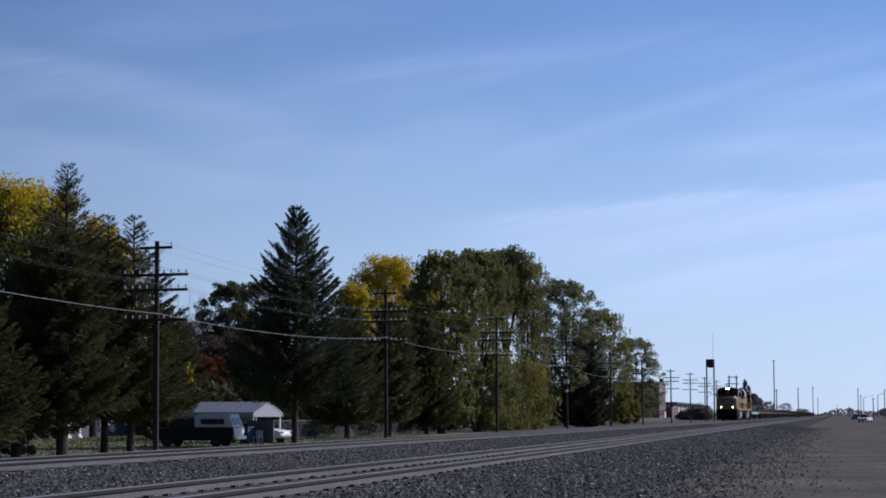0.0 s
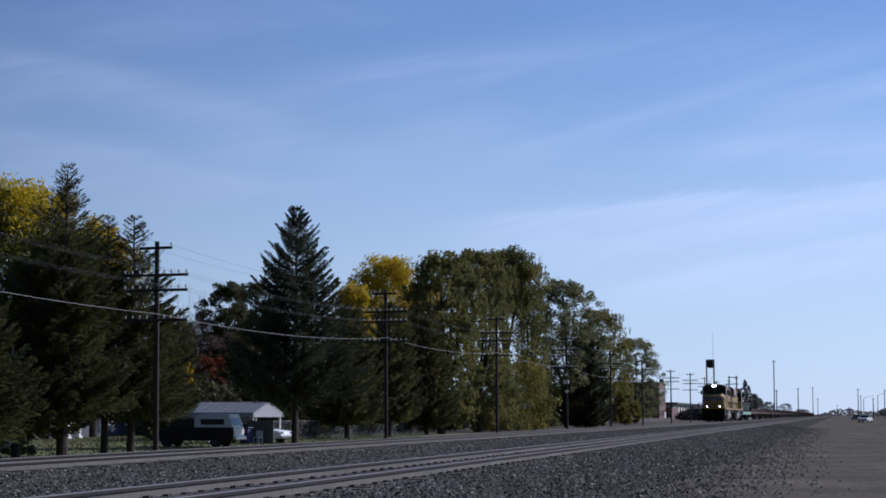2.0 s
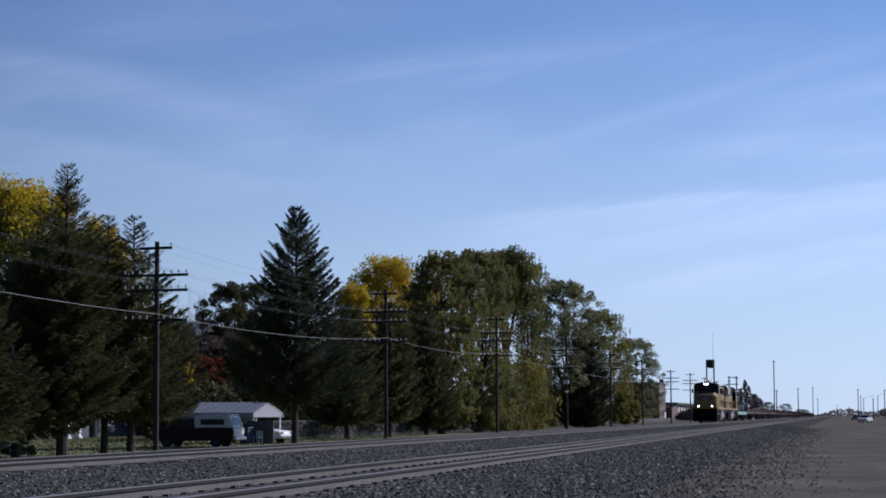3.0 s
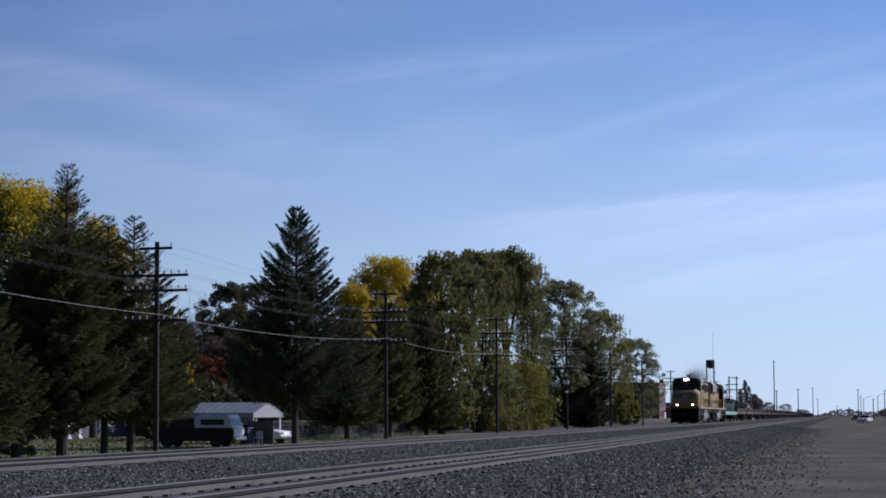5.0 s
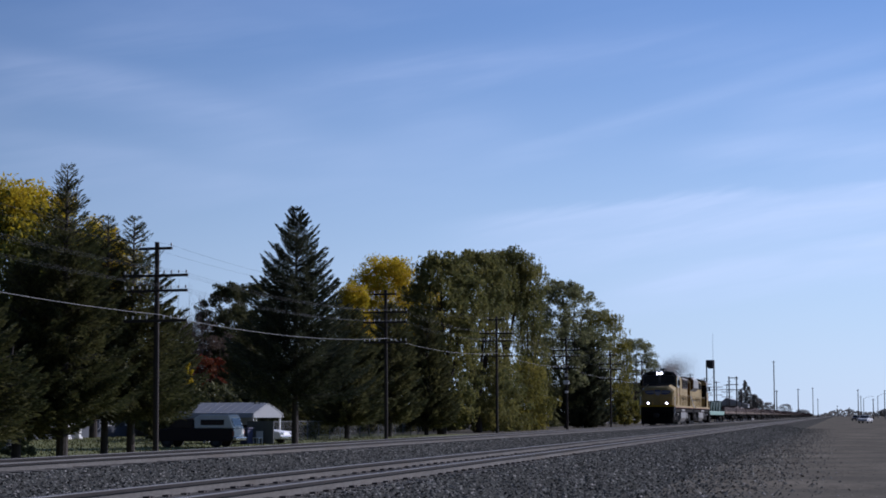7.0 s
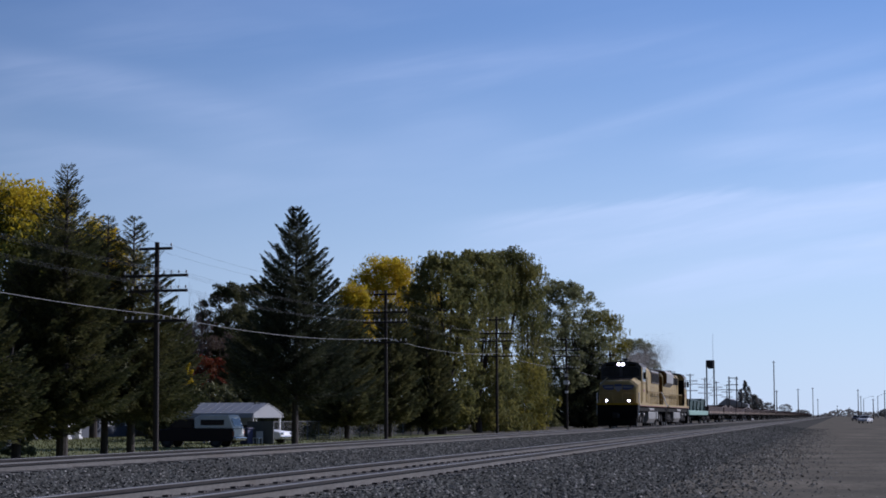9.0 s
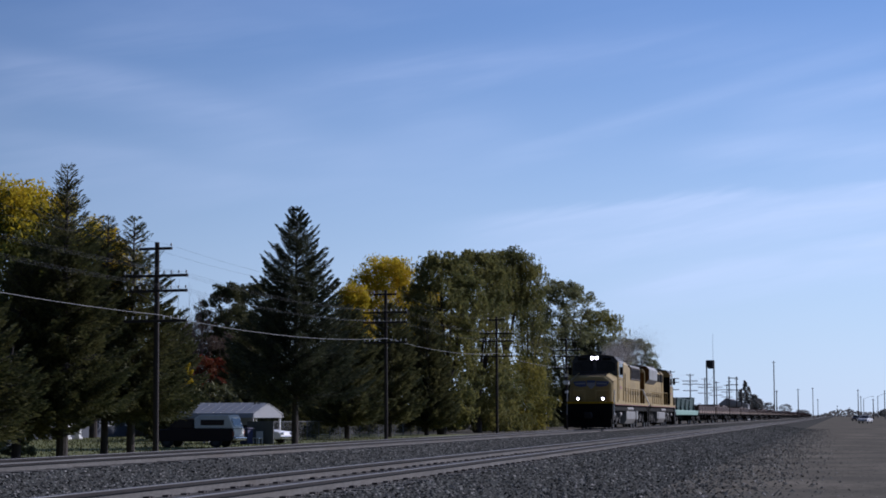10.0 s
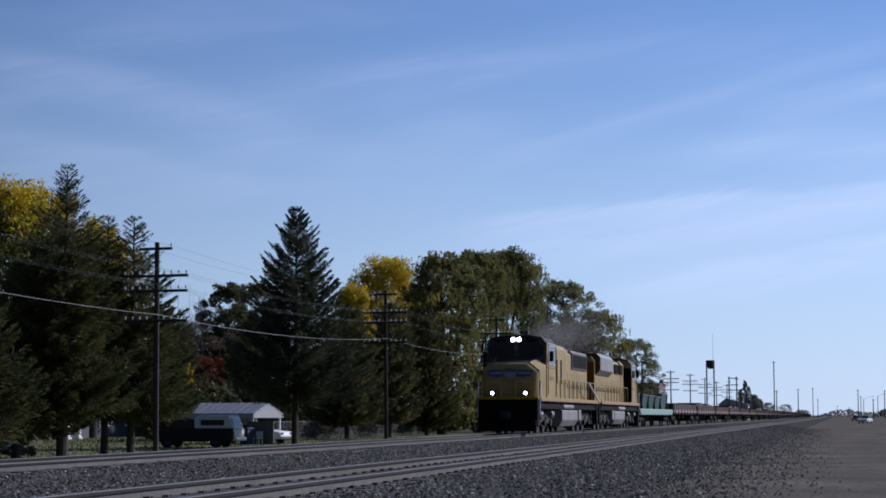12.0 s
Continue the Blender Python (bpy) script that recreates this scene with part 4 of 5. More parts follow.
    hl = part("headlight", Shape().box(-0.36, 0.36, 2.30, 2.42, 4.42, 4.72, 0.04), M_BLACK, cab)
    for x in (-0.15, 0.15):
        part("lens", Shape().tube((x, 2.31, 4.57), (x, 2.27, 4.57), 0.108, 0.100, 14), glowing, hl, "glowing white lens")
    part("horn", Shape().tube((0.2, 4.4, 4.95), (0.2, 3.9, 4.98), 0.05, 0.11, 8).tube((0, 4.4, 4.95), (0, 3.95, 4.98), 0.05, 0.1, 8).tube((0.1, 4.4, 4.78), (0.1, 4.4, 4.95), 0.04, None, 6), M_GREYR, cab)
    # long hood, with the tall equipment cabinet behind the cab
    end = 10.6 if lit else 7.0
    half = 1.20 if lit else 1.02
    hood = part("hood", Shape().prism([(-0.98, 1.72), (0.98, 1.72), (0.98, 4.16), (0.78, 4.44), (-0.78, 4.44), (-0.98, 4.16)], end, L - 1.3, "y", 0.03), M_YEL, t, "yellow engine hood")
    part("roof_panel", Shape().prism([(0.80, 4.42), (0.70, 4.50), (-0.70, 4.50), (-0.80, 4.42)], end, L - 1.3, "y"), M_GREYR, hood)
    cabinet = part("electrical_cabinet", Shape().prism([(-half, 1.72), (half, 1.72), (half, 4.30), (half - 0.2, 4.52), (0.2 - half, 4.52), (-half, 4.30)], 5.52, end, "y", 0.03), M_YEL, t, "yellow equipment cabinet")
    part("roof_panel", Shape().box(0.24 - half, half - 0.24, 5.6, end, 4.525, 4.56), M_GREYR, cabinet)
    for s in (-1, 1):
        for y in ((7.1, 8.5) if lit else ()):
            part("louvre", Shape().box(s * (half + 0.004) - 0.012, s * (half + 0.004) + 0.012, y, y + 0.42, 2.55, 3.75), M_GRILLE, cabinet, "dark louvred slot")
        for y in np.arange(5.75, end - 0.5, 1.22):
            part("cabinet_door", Shape().box(s * half - 0.012, s * half + 0.012, y + 0.04, y + 1.14, 1.85, 2.45, 0.006), M_YEL, cabinet)
        part("grille_edge", Shape().box(s * 0.96 - 0.07, s * 0.96 + 0.07, 13.2, L - 1.9, 4.30, 4.42, 0.02), M_LGREY, hood, "pale roof edge")
        for y in np.arange(end + 0.1, L - 2.2, 0.82):
            dr = part("hood_door", Shape().box(s * 0.985 - 0.016, s * 0.985 + 0.016, y + 0.03, y + 0.76, 1.85, 3.2, 0.008), M_YEL, hood)
            part("latch", Shape().box(s * 1.01 - 0.015, s * 1.01 + 0.015, y + 0.60, y + 0.68, 2.35, 2.6), M_DARK_BROWN, dr)
        if lit:
            frame_part = part("radiator_frame", Shape().box(s * 1.0 - 0.05, s * 1.0 + 0.05, 13.7, L - 1.75, 3.42, 4.30, 0.02), M_DARK_BROWN, hood, "dark brown radiator housing")
            part("radiator_grille", Shape().box(s * 1.055 - 0.012, s * 1.055 + 0.012, 13.9, L - 1.95, 3.52, 4.22), M_GRILLE, frame_part, "black radiator grille")
            for y in np.arange(14.1, L - 2.0, 0.5):
                part("grille_bar", Shape().box(s * 1.07 - 0.006, s * 1.07 + 0.006, y, y + 0.05, 3.54, 4.20), M_GREYR, frame_part)
        else:
            part("intake_grille", Shape().box(s * 1.03 - 0.03, s * 1.03 + 0.03, 6.4, 8.1, 3.62, 4.24).box(s * 1.03 - 0.03, s * 1.03 + 0.03, 8.7, 10.6, 3.62, 4.24), M_GRILLE, hood, "black intake grilles")
    part("exhaust_stack", Shape().box(-0.3, 0.3, 11.2, 12.1, 4.46, 4.66, 0.03), M_BLACK, hood)
    if lit:
        for y in (13.0, 15.0, 17.0):
            part("fan", Shape().tube((0, y, 4.48), (0, y, 4.60), 0.6, 0.56, 18), M_GREYR, hood)
    else:
        wing = part("radiator", Shape().prism([(-1.0, 3.3), (-1.30, 3.62), (-1.30, 4.40), (-1.05, 4.66), (1.05, 4.66), (1.30, 4.40), (1.30, 3.62), (1.0, 3.3)], 13.4, L - 1.7, "y", 0.03), M_LGREY, hood, "flared pale radiator section")
        # end faces get darker sheets: their shade is painted, not lit
        part("radiator_end", Shape().prism([(-0.98, 3.34), (-1.27, 3.64), (-1.27, 4.38), (-1.03, 4.63), (1.03, 4.63), (1.27, 4.38), (1.27, 3.64), (0.98, 3.34)], L - 1.69, L - 1.675, "y"), M_SHADED_END, wing, "dark orange end sheet with its shade painted in")
        for y in (14.6, 16.2, 17.8):
            part("fan", Shape().tube((0, y, 4.64), (0, y, 4.78), 0.6, 0.56, 18), M_GREYR, wing)
    part("hood_end", Shape().box(-0.94, 0.94, L - 1.30, L - 1.285, 1.75, 4.12), M_SHADED_END, hood, "dark orange end sheet with its shade painted in")
    part("end_window", Shape().box(-0.5, 0.5, L - 1.31, L - 1.28, 2.6, 3.9, 0.01), M_GRILLE, hood)
    # added black boxes stand in for the deep shade below the frame
    part("underfloor_dark_fill", Shape().box(-1.1, 1.1, 1.6, 7.2, 0.75, 1.2).box(-1.1, 1.1, 12.6, L - 1.5, 0.75, 1.2).box(-0.5, 0.5, 1.5, L - 1.5, 0.45, 0.9), M_BLACK, t, "black filler boxes painting the darkness under the floor")
    # fuel tank and reservoirs
    for s in (-1, 1):
        part("brake_cylinder", Shape().tube((s * 1.22, 1.5, 0.95), (s * 1.22, 2.2, 0.95), 0.14, None, 10).tube((s * 1.22, 4.9, 0.95), (s * 1.22, 5.6, 0.95), 0.14, None, 10), M_LGREY, t, "pale grey brake cylinders")
    tank = Shape().prism([(-1.38, 0.62), (-1.20, 0.30), (1.20, 0.30), (1.38, 0.62), (1.38, 1.12), (1.25, 1.20), (-1.25, 1.20), (-1.38, 1.12)], 8.0, 13.4, "y", 0.05)
    part("fuel_tank", tank, M_LGREY, t, "dusty light grey fuel tank")
    for s in (-1, 1):
        part("air_reservoir", Shape().tube((s * 1.3, 8.2, 1.32), (s * 1.3, 11.6, 1.32), 0.15, None, 12), M_LGREY, t)
        part("cooler_box", Shape().box(s * 1.25 - 0.14, s * 1.25 + 0.14, 13.8, 14.7, 0.6, 1.18, 0.03), M_LGREY, t)
    bogie(t, 3.55, 1.75, 3, M_UNDER)
    bogie(t, L - 4.0, 1.75, 3, M_UNDER)
    # handrails along the walkways
    for s in (-1, 1):
        for y in np.arange(7.0, L - 1.2, 1.45):
            part("stanchion", Shape().tube((s * 1.45, y, 1.7), (s * 1.45, y, 2.72), 0.026, None, 6), M_YEL, t)
        part("handrail", Shape().tube((s * 1.45, 6.9, 2.72), (s * 1.45, L - 1.2, 2.72), 0.026, None, 6), M_YEL, t)
        if lit:
            part("stair_rail", Shape().tube((s * 1.52, L - 4.4, 2.72), (s * 1.52, L + 0.2, 1.62), 0.05, None, 8), M_WHITE, t, "white sloping stair handrail")
        part("stair_rail", Shape().tube((s * 1.5, 0.45, 2.5), (s * 1.5, 0.25, 0.9), 0.03, None, 6), M_WHITE, t, "white stair handrail")
    part("front_rail", Shape().tube((-1.3, 0.12, 2.45), (-0.35, 0.12, 2.45), 0.022, None, 6).tube((0.35, 0.12, 2.45), (1.3, 0.12, 2.45), 0.022, None, 6).tube((-1.3, 0.12, 1.72), (-1.3, 0.12, 2.45), 0.022, None, 6).tube((1.3, 0.12, 1.72), (1.3, 0.12, 2.45), 0.022, None, 6).tube((-0.35, 0.12, 1.72), (-0.35, 0.12, 2.45), 0.022, None, 6).tube((0.35, 0.12, 1.72), (0.35, 0.12, 2.45), 0.022, None, 6), M_YEL, t)
    return t


def green_car():
    t = thing("flat_wagon", pose(TRACK_X, START + 43.7, RAIL_Z), "pale green flat wagon carrying dark green ribbed bins", "railway wagon", "wagons")
    L = 25.6
    part("deck", Shape().prism([(0.2, 1.12), (0.7, 0.92), (L - 0.7, 0.92), (L - 0.2, 1.12), (L - 0.2, 1.30), (L - 0.5, 1.38), (0.5, 1.38), (0.2, 1.30)], -1.47, 1.47, "x", 0.05), M_PALE_GREEN, t, "pale green deck with rounded ends")
    part("centre_sill", Shape().box(-0.35, 0.35, 0.6, L - 0.6, 0.55, 0.95, 0.02), M_BLACK, t)
    for yc in (3.2, L - 3.2):
        bogie(t, yc, 0.9, 2, M_UNDER)
    part("coupler", Shape().box(-0.15, 0.15, -0.5, L + 0.5, 0.75, 1.0, 0.03), M_UNDER, t)
    y = 2.0
    for wide, tall in ((4.6, 2.42), (4.6, 2.42), (4.6, 2.38), (5.4, 2.62)):
        b = part("bin", Shape().prism([(-1.24, 1.38), (1.24, 1.38), (1.40, tall), (-1.40, tall)], y, y + wide - 0.3, "y", 0.03), M_GREEN, t, "dark green ribbed steel bin")
        for s in (-1, 1):
            for u in (0.0, wide - 0.42):
                part("rib", Shape().prism([(s * 1.25, 1.38), (s * 1.47, 1.38), (s * 1.40, 1.7), (s * 1.42, 2.1), (s * 1.47, tall + 0.04), (s * 1.38, tall + 0.04)], y + u, y + u + 0.12, "y"), M_GREEN, b)
            part("rim", Shape().box(s * 1.41 - 0.05, s * 1.41 + 0.05, y, y + wide - 0.3, tall - 0.08, tall + 0.02, 0.01), M_GREEN, b)
        y += wide
    part("crate", Shape().box(-1.0, 0.9, 0.7, 1.7, 1.38, 3.1, 0.04).box(0.3, 1.2, 0.4, 0.75, 1.38, 2.3, 0.03), M_GREYR, t, "grey equipment cabinet on the deck")
    return t


def gondola(load=0):
    """Long low work wagon; load 0: rusty side boards, 1: tie stacks."""
    t = thing("gondola_wagon", pose(TRACK_X, START + 70, RAIL_Z), ("long flat wagon with rust-red side boards and a tan sill", "long flat wagon stacked with dark rusty timbers")[load], "railway wagon", "wagons")
    L = 26.2
    part("side_sill", Shape().box(-1.45, 1.45, 0.4, L - 0.4, 1.12, 1.38, 0.02), M_TAN, t, "weathered tan side sill")
    for y in np.arange(1.2, L - 1, 3.3):
        for s in (-1, 1):
            part("stake_pocket", Shape().box(s * 1.47 - 0.04, s * 1.47 + 0.04, y, y + 0.16, 1.0, 1.40), M_RUST, t)
    for s in (-1, 1):
        w = part("side_wall", Shape().box(s * 1.36 - 0.05, s * 1.36 + 0.05, 0.5, L - 0.5, 1.38, 1.86, 0.01), M_RUST, t)
        for y in np.arange(0.9, L - 0.7, 2.2):
            part("stake", Shape().box(s * 1.43 - 0.04, s * 1.43 + 0.04, y, y + 0.14, 1.38, 1.92), M_RUST, w)
        part("top_rail", Shape().box(s * 1.37 - 0.07, s * 1.37 + 0.07, 0.46, L - 0.46, 1.84, 1.91, 0.01), M_RUST, w)
    for y in (0.45, L - 0.57):
        part("end_wall", Shape().box(-1.30, 1.30, y, y + 0.12, 1.38, 1.90, 0.01), M_RUST, t)
    if load:
        for k, (y, tall) in enumerate(((1.4, 2.05), (6.2, 2.22), (11.4, 1.98), (16.2, 2.18), (21.2, 2.08))):
            part("load", Shape().box(-1.18, 1.18, y, y + 3.9, 1.38, tall, 0.03), M_RUST, t, "stack of dark timbers")
    part("centre_sill", Shape().box(-0.35, 0.35, -0.35, L + 0.35, 0.62, 1.12, 0.02).box(-1.4, 1.4, 0.5, L - 0.5, 0.98, 1.12), M_BLACK, t)
    part("brake_gear", Shape().tube((0.9, 9.2, 0.8), (0.9, 10.4, 0.8), 0.2, None, 10).box(0.6, 1.2, 12.0, 12.6, 0.6, 1.0, 0.02), M_BLACK, t)
    for yc in (2.9, L - 2.9):
        bogie(t, yc, 0.9, 2, M_UNDER)
    return t


def smoke(name, n, length, height, seed, lean):
    rng = np.random.default_rng(seed)
    u = rng.beta(1.3, 1.9, n)
    p = np.stack([rng.normal(0, 1, n) * (0.25 + 0.9 * u), u * length, (0.12 + lean * u) * height + rng.normal(0, 1, n) * height * (0.10 + 0.22 * u)], axis=1)
    p = p[(p[:, 2] > -0.05) & (np.abs(p[:, 0]) < 2.0) & (p[:, 2] < height * 1.05)]
    n = len(p)
    v, f = blades(p, rng.normal(size=(n, 3)) * 0.015, 0.029, rng)
    return single(name, array_mesh(name, v, f, M_SOOT), None, "thin dark diesel exhaust smoke drifting behind the leading engine", "smoke", kind="stuff")


MOVING = []


def train():
    lead = locomotive("yellow diesel locomotive with glowing headlights, grey roof, black pilot", True)
    MOVING.append((lead, 0.0, 0))
    second = locomotive("yellow diesel locomotive coupled behind, cab facing backwards", False)
    MOVING.append((second, 43.1, 180))
    MOVING.append((green_car(), 43.7, 0))
    plain, loaded = gondola(), gondola(1)
    MOVING.append((plain, 70.0, 0))
    MOVING.append((loaded, 97.0, 0))
    for i in range(2, 31):
        at = 70.0 + 27.0 * i
        MOVING.append((copy_thing(loaded if i % 5 in (1, 3) else plain, pose(TRACK_X, START + at, RAIL_Z)), at, 0))


# ---- things beside the line ----
YARD = pose(-42.2, 108.1, -0.45, 0, 0, -102.0)


def carport():
    """Ridge along local y."""
    t = thing("carport", YARD @ pose(-2.9, -1.1, 0), "white metal carport with a shallow gabled roof", "carport")
    w, l = 1.75, 5.9
    for x in (-w, w):
        for y in np.linspace(0.15, l - 0.15, 4):
            part("post", Shape().box(x - 0.05, x + 0.05, y - 0.05, y + 0.05, 0, 1.85), M_WHITE, t)
    for s in (-1, 1):
        prof = [(s * (w + 0.25), 1.72), (s * (w + 0.1), 1.95), (0, 2.66), (0, 2.72), (s * (w + 0.13), 2.02), (s * (w + 0.30), 1.72)]
        rf = part("roof_slope", Shape().prism(prof, 0, l, "y"), M_TIN, t, "pale ribbed sheet roof")
        for y in np.arange(0.25, l, 0.6):
            part("rib", Shape().prism([(0, 2.72), (s * (w + 0.13), 2.02), (s * (w + 0.13), 2.033), (0, 2.733)], y, y + 0.03, "y"), M_TIN, rf)
    for y in (0.02, l - 0.06):
        part("gable", Shape().prism([(-w - 0.1, 1.72), (w + 0.1, 1.72), (w + 0.05, 1.94), (0, 2.64), (-w - 0.05, 1.94)], y, y + 0.04, "y"), M_TIN, t)
    part("side_skirt", Shape().box(w + 0.02, w + 0.06, 0.1, l - 0.1, 1.25, 1.85), M_TIN, t)


def wheel_of(parent, x, y, r):
    w = part("wheel", Shape().tube((x - 0.1, y, r), (x + 0.1, y, r), r, None, 18), M_TYRE, parent)
    part("rim", Shape().tube((x - 0.11, y, r), (x + 0.11, y, r), r * 0.55, None, 14), M_GREYR, w)


def pickup():
    """Along y, tail towards +y."""
    t = thing("pickup_truck", pose(-39.45, 95.9, -0.45, 0, 0, -89.3), "dark pickup truck with a white camper shell, parked on the lawn", "pickup truck")
    b = part("body", Shape().prism([(0.6, 0.46), (0.6, 0.92), (0.72, 1.04), (1.45, 1.10), (1.75, 1.12), (5.4, 1.12), (5.4, 0.44), (5.2, 0.36), (0.8, 0.36)], -0.98, 0.98, "x", 0.06), M_DARKCAR, t, "dark maroon body")
    part("cab", Shape().prism([(1.35, 1.10), (1.9, 1.66), (2.95, 1.68), (3.0, 1.10)], -0.86, 0.86, "x", 0.06), M_DARKCAR, t)
    for s in (-1, 1):
        part("window", Shape().prism([(1.62, 1.16), (2.0, 1.56), (2.85, 1.58), (2.88, 1.16)], s * 0.87 - 0.01, s * 0.87 + 0.01, "x"), M_GLASS, t)
    part("windscreen", Shape().box(-0.75, 0.75, -0.02, 0.02, 0, 0.72, 0, Matrix.Translation((0, 1.36, 1.13)) @ Matrix.Rotation(radians(-46), 4, "X")), M_GLASS, t)
    shell = part("camper_shell", Shape().prism([(3.02, 1.12), (3.02, 1.72), (3.35, 1.90), (5.1, 1.92), (5.42, 1.12)], -0.95, 0.95, "x", 0.07), M_WHITE, t, "white camper shell")
    for s in (-1, 1):
        part("window", Shape().box(s * 0.955 - 0.012, s * 0.955 + 0.012, 3.42, 4.85, 1.30, 1.62, 0.01), M_GLASS, shell)
    part("rear_window", Shape().box(-0.7, 0.7, -0.015, 0.015, 0.1, 0.55, 0, Matrix.Translation((0, 5.40, 1.16)) @ Matrix.Rotation(radians(19), 4, "X")), M_GLASS, shell)
    part("tailgate", Shape().box(-0.92, 0.92, 5.39, 5.45, 0.62, 1.10, 0.02), M_WHITE, t, "white tailgate")
    part("bumper", Shape().box(-0.95, 0.95, 5.42, 5.60, 0.42, 0.60, 0.03), M_CHROME, t)
    part("bumper", Shape().box(-0.95, 0.95, 0.48, 0.66, 0.42, 0.60, 0.03), M_CHROME, t)
    for s in (-1, 1):
        part("tail_lamp", Shape().box(s * 0.93 - 0.06, s * 0.93 + 0.06, 5.38, 5.46, 0.65, 0.98, 0.01), M_RED_STRIPE, t)
        for y in (1.35, 4.35):
            wheel_of(t, s * 0.86, y, 0.36)


def sedan(name, m, paint, label, group="parked cars"):
    """Along y, nose towards +y."""
    t = thing(name, m, label, "car", group)
    part("body", Shape().prism([(0.0, 0.45), (0.02, 0.85), (0.9, 0.95), (3.3, 0.93), (4.45, 0.80), (4.6, 0.6), (4.55, 0.32), (0.1, 0.32)], -0.88, 0.88, "x", 0.06), paint, t)
    part("cabin", Shape().prism([(0.75, 0.93), (1.25, 1.40), (2.7, 1.42), (3.4, 0.93)], -0.76, 0.76, "x", 0.06), M_GLASS, t)
    part("roof", Shape().prism([(1.22, 1.385), (2.72, 1.405), (2.6, 1.45), (1.35, 1.44)], -0.70, 0.70, "x", 0.01), paint, t)
    for s in (-1, 1):
        for y in (0.85, 3.65):
            wheel_of(t, s * 0.80, y, 0.32)
        part("headlamp", Shape().box(s * 0.62 - 0.17, s * 0.62 + 0.17, 4.50, 4.61, 0.60, 0.76, 0.02), M_CHROME, t)
        part("tail_lamp", Shape().box(s * 0.62 - 0.17, s * 0.62 + 0.17, -0.01, 0.06, 0.62, 0.78, 0.02), M_RED_STRIPE, t)
    part("bumper", Shape().box(-0.86, 0.86, 4.52, 4.68, 0.36, 0.52, 0.03), M_CHROME, t)
    return t


def yard():
    carport()
    pickup()
    sedan("car", YARD @ pose(-2.8, 1.7, 0), M_WHITE, "white sedan parked under the carport")
    single("privacy_panel", Shape().box(-0.03, 0.03, 0.0, 2.0, 0.0, 1.5), M_GALV, "grey sheet side panel of the carport", "panel", m=YARD @ pose(-0.7, 4.5, 0))
    single("garden_chair", Shape().box(-0.25, 0.25, -0.25, 0.25, 0.38, 0.44, 0.02).box(-0.25, -0.2, -0.25, 0.25, 0.4, 0.85, 0.02).box(-0.24, -0.18, -0.24, -0.18, 0, 0.4).box(0.18, 0.24, -0.24, -0.18, 0, 0.4).box(-0.24, -0.18, 0.18, 0.24, 0, 0.4).box(0.18, 0.24, 0.18, 0.24, 0, 0.4), M_WHITE, "white plastic garden chair beside the carport", "chair", m=YARD @ pose(-0.2, 5.6, 0))
    b = thing("wheelie_bin", YARD @ pose(0.4, 5.1, 0), "dark blue plastic bin beside the pickup", "bin")
    part("body", Shape().prism([(-0.28, 0), (0.28, 0), (0.34, 1.0), (-0.34, 1.0)], -0.3, 0.3, "y", 0.03), M_BINLID, b)
    part("lid", Shape().box(-0.37, 0.37, -0.36, 0.36, 1.0, 1.07, 0.02), M_BINLID, b)
    house("house", -62.00, 136.13, 24, 9, 3.0, M_BLUEGREY, M_SHINGLE, "single-storey dark blue-grey house with white windows behind spruces", [(4, 1), (8.5, 1), (11.5, 1), (15.4, 1), (20, 1)])
    house("house", -60.00, 121.10, 11, 8, 3.1, M_BLUEGREY, M_SHINGLE, "low dark house with a white-posted porch behind the lawn", [(5.0, 1), (8, 1)])
    for y in (125.6, 127.6):
        single("porch_post", Shape().box(-0.22, 0.22, -0.22, 0.22, 0, 2.5, 0.02).box(-0.3, 0.3, -0.3, 0.3, 0, 0.2, 0.02).box(-0.3, 0.3, -0.3, 0.3, 2.35, 2.5, 0.02), M_WHITE, "thick white porch post in front of the dark house", "post", "porch posts", m=pose(-58.7, y, -0.45))
    step = Shape()
    for k in range(3):
        step.box(0, 2.2, k * 0.45, 1.5, 0.22 * k, 0.22 * (k + 1), 0.02)
    single("porch_steps", step, M_PALE, "pale concrete steps at the lawn's edge", "steps", m=pose(-46.5, 87.5, -0.45))
    v = tree_base("forked_tree", -30.6, 58.6, "small tree with two leaning dark trunks under the spruces", "tree")
    part("trunk", Shape().tube((0, 0, -0.1), (-0.55, 0.2, 2.6), 0.17, 0.12, 10).tube((0.1, 0, -0.1), (0.62, 0.1, 2.7), 0.14, 0.10, 10).tube((-0.55, 0.2, 2.5), (-0.7, 0.3, 4.2), 0.12, 0.05, 8).tube((0.62, 0.1, 2.6), (0.9, 0.2, 4.4), 0.10, 0.04, 8), M_BARK, v)
    hedge(-47.0, 120.0, 0)
    for x, y, h, r in ((-44.00, 265.47, 6.21, 3.5), (-46.00, 289.16, 5.68, 3.5), (-45.00, 253.51, 5.16, 3.2), (-46.00, 330.58, 6.27, 3.6), (-45.00, 361.99, 6.71, 3.4)):
        broadleaf("shrub", x, y, h, r, "dense dark shrub between willow and elms", M_ELM, int(y), 80, 60, 0.28, low=0.03, fork=0.1, trunk=0.08, category="shrub")
    fence(-39.5, 118.0, 165.0)
    far_things()


def hedge(x, y, k):
    """A dark screen of shrubs behind the junipers."""
    for i in range(12):
        broadleaf("shrub", x - 1.5 * math.sin(i * 2.1), y + 9.5 * i, 2.4 + 1.4 * abs(math.sin(i * 1.7)), 3.4, "dark untrimmed shrub in a row behind the fence", M_JUNIPER, 300 + i, 60, 60, 0.3, low=0.05, fork=0.1, trunk=0.08, category="shrub")


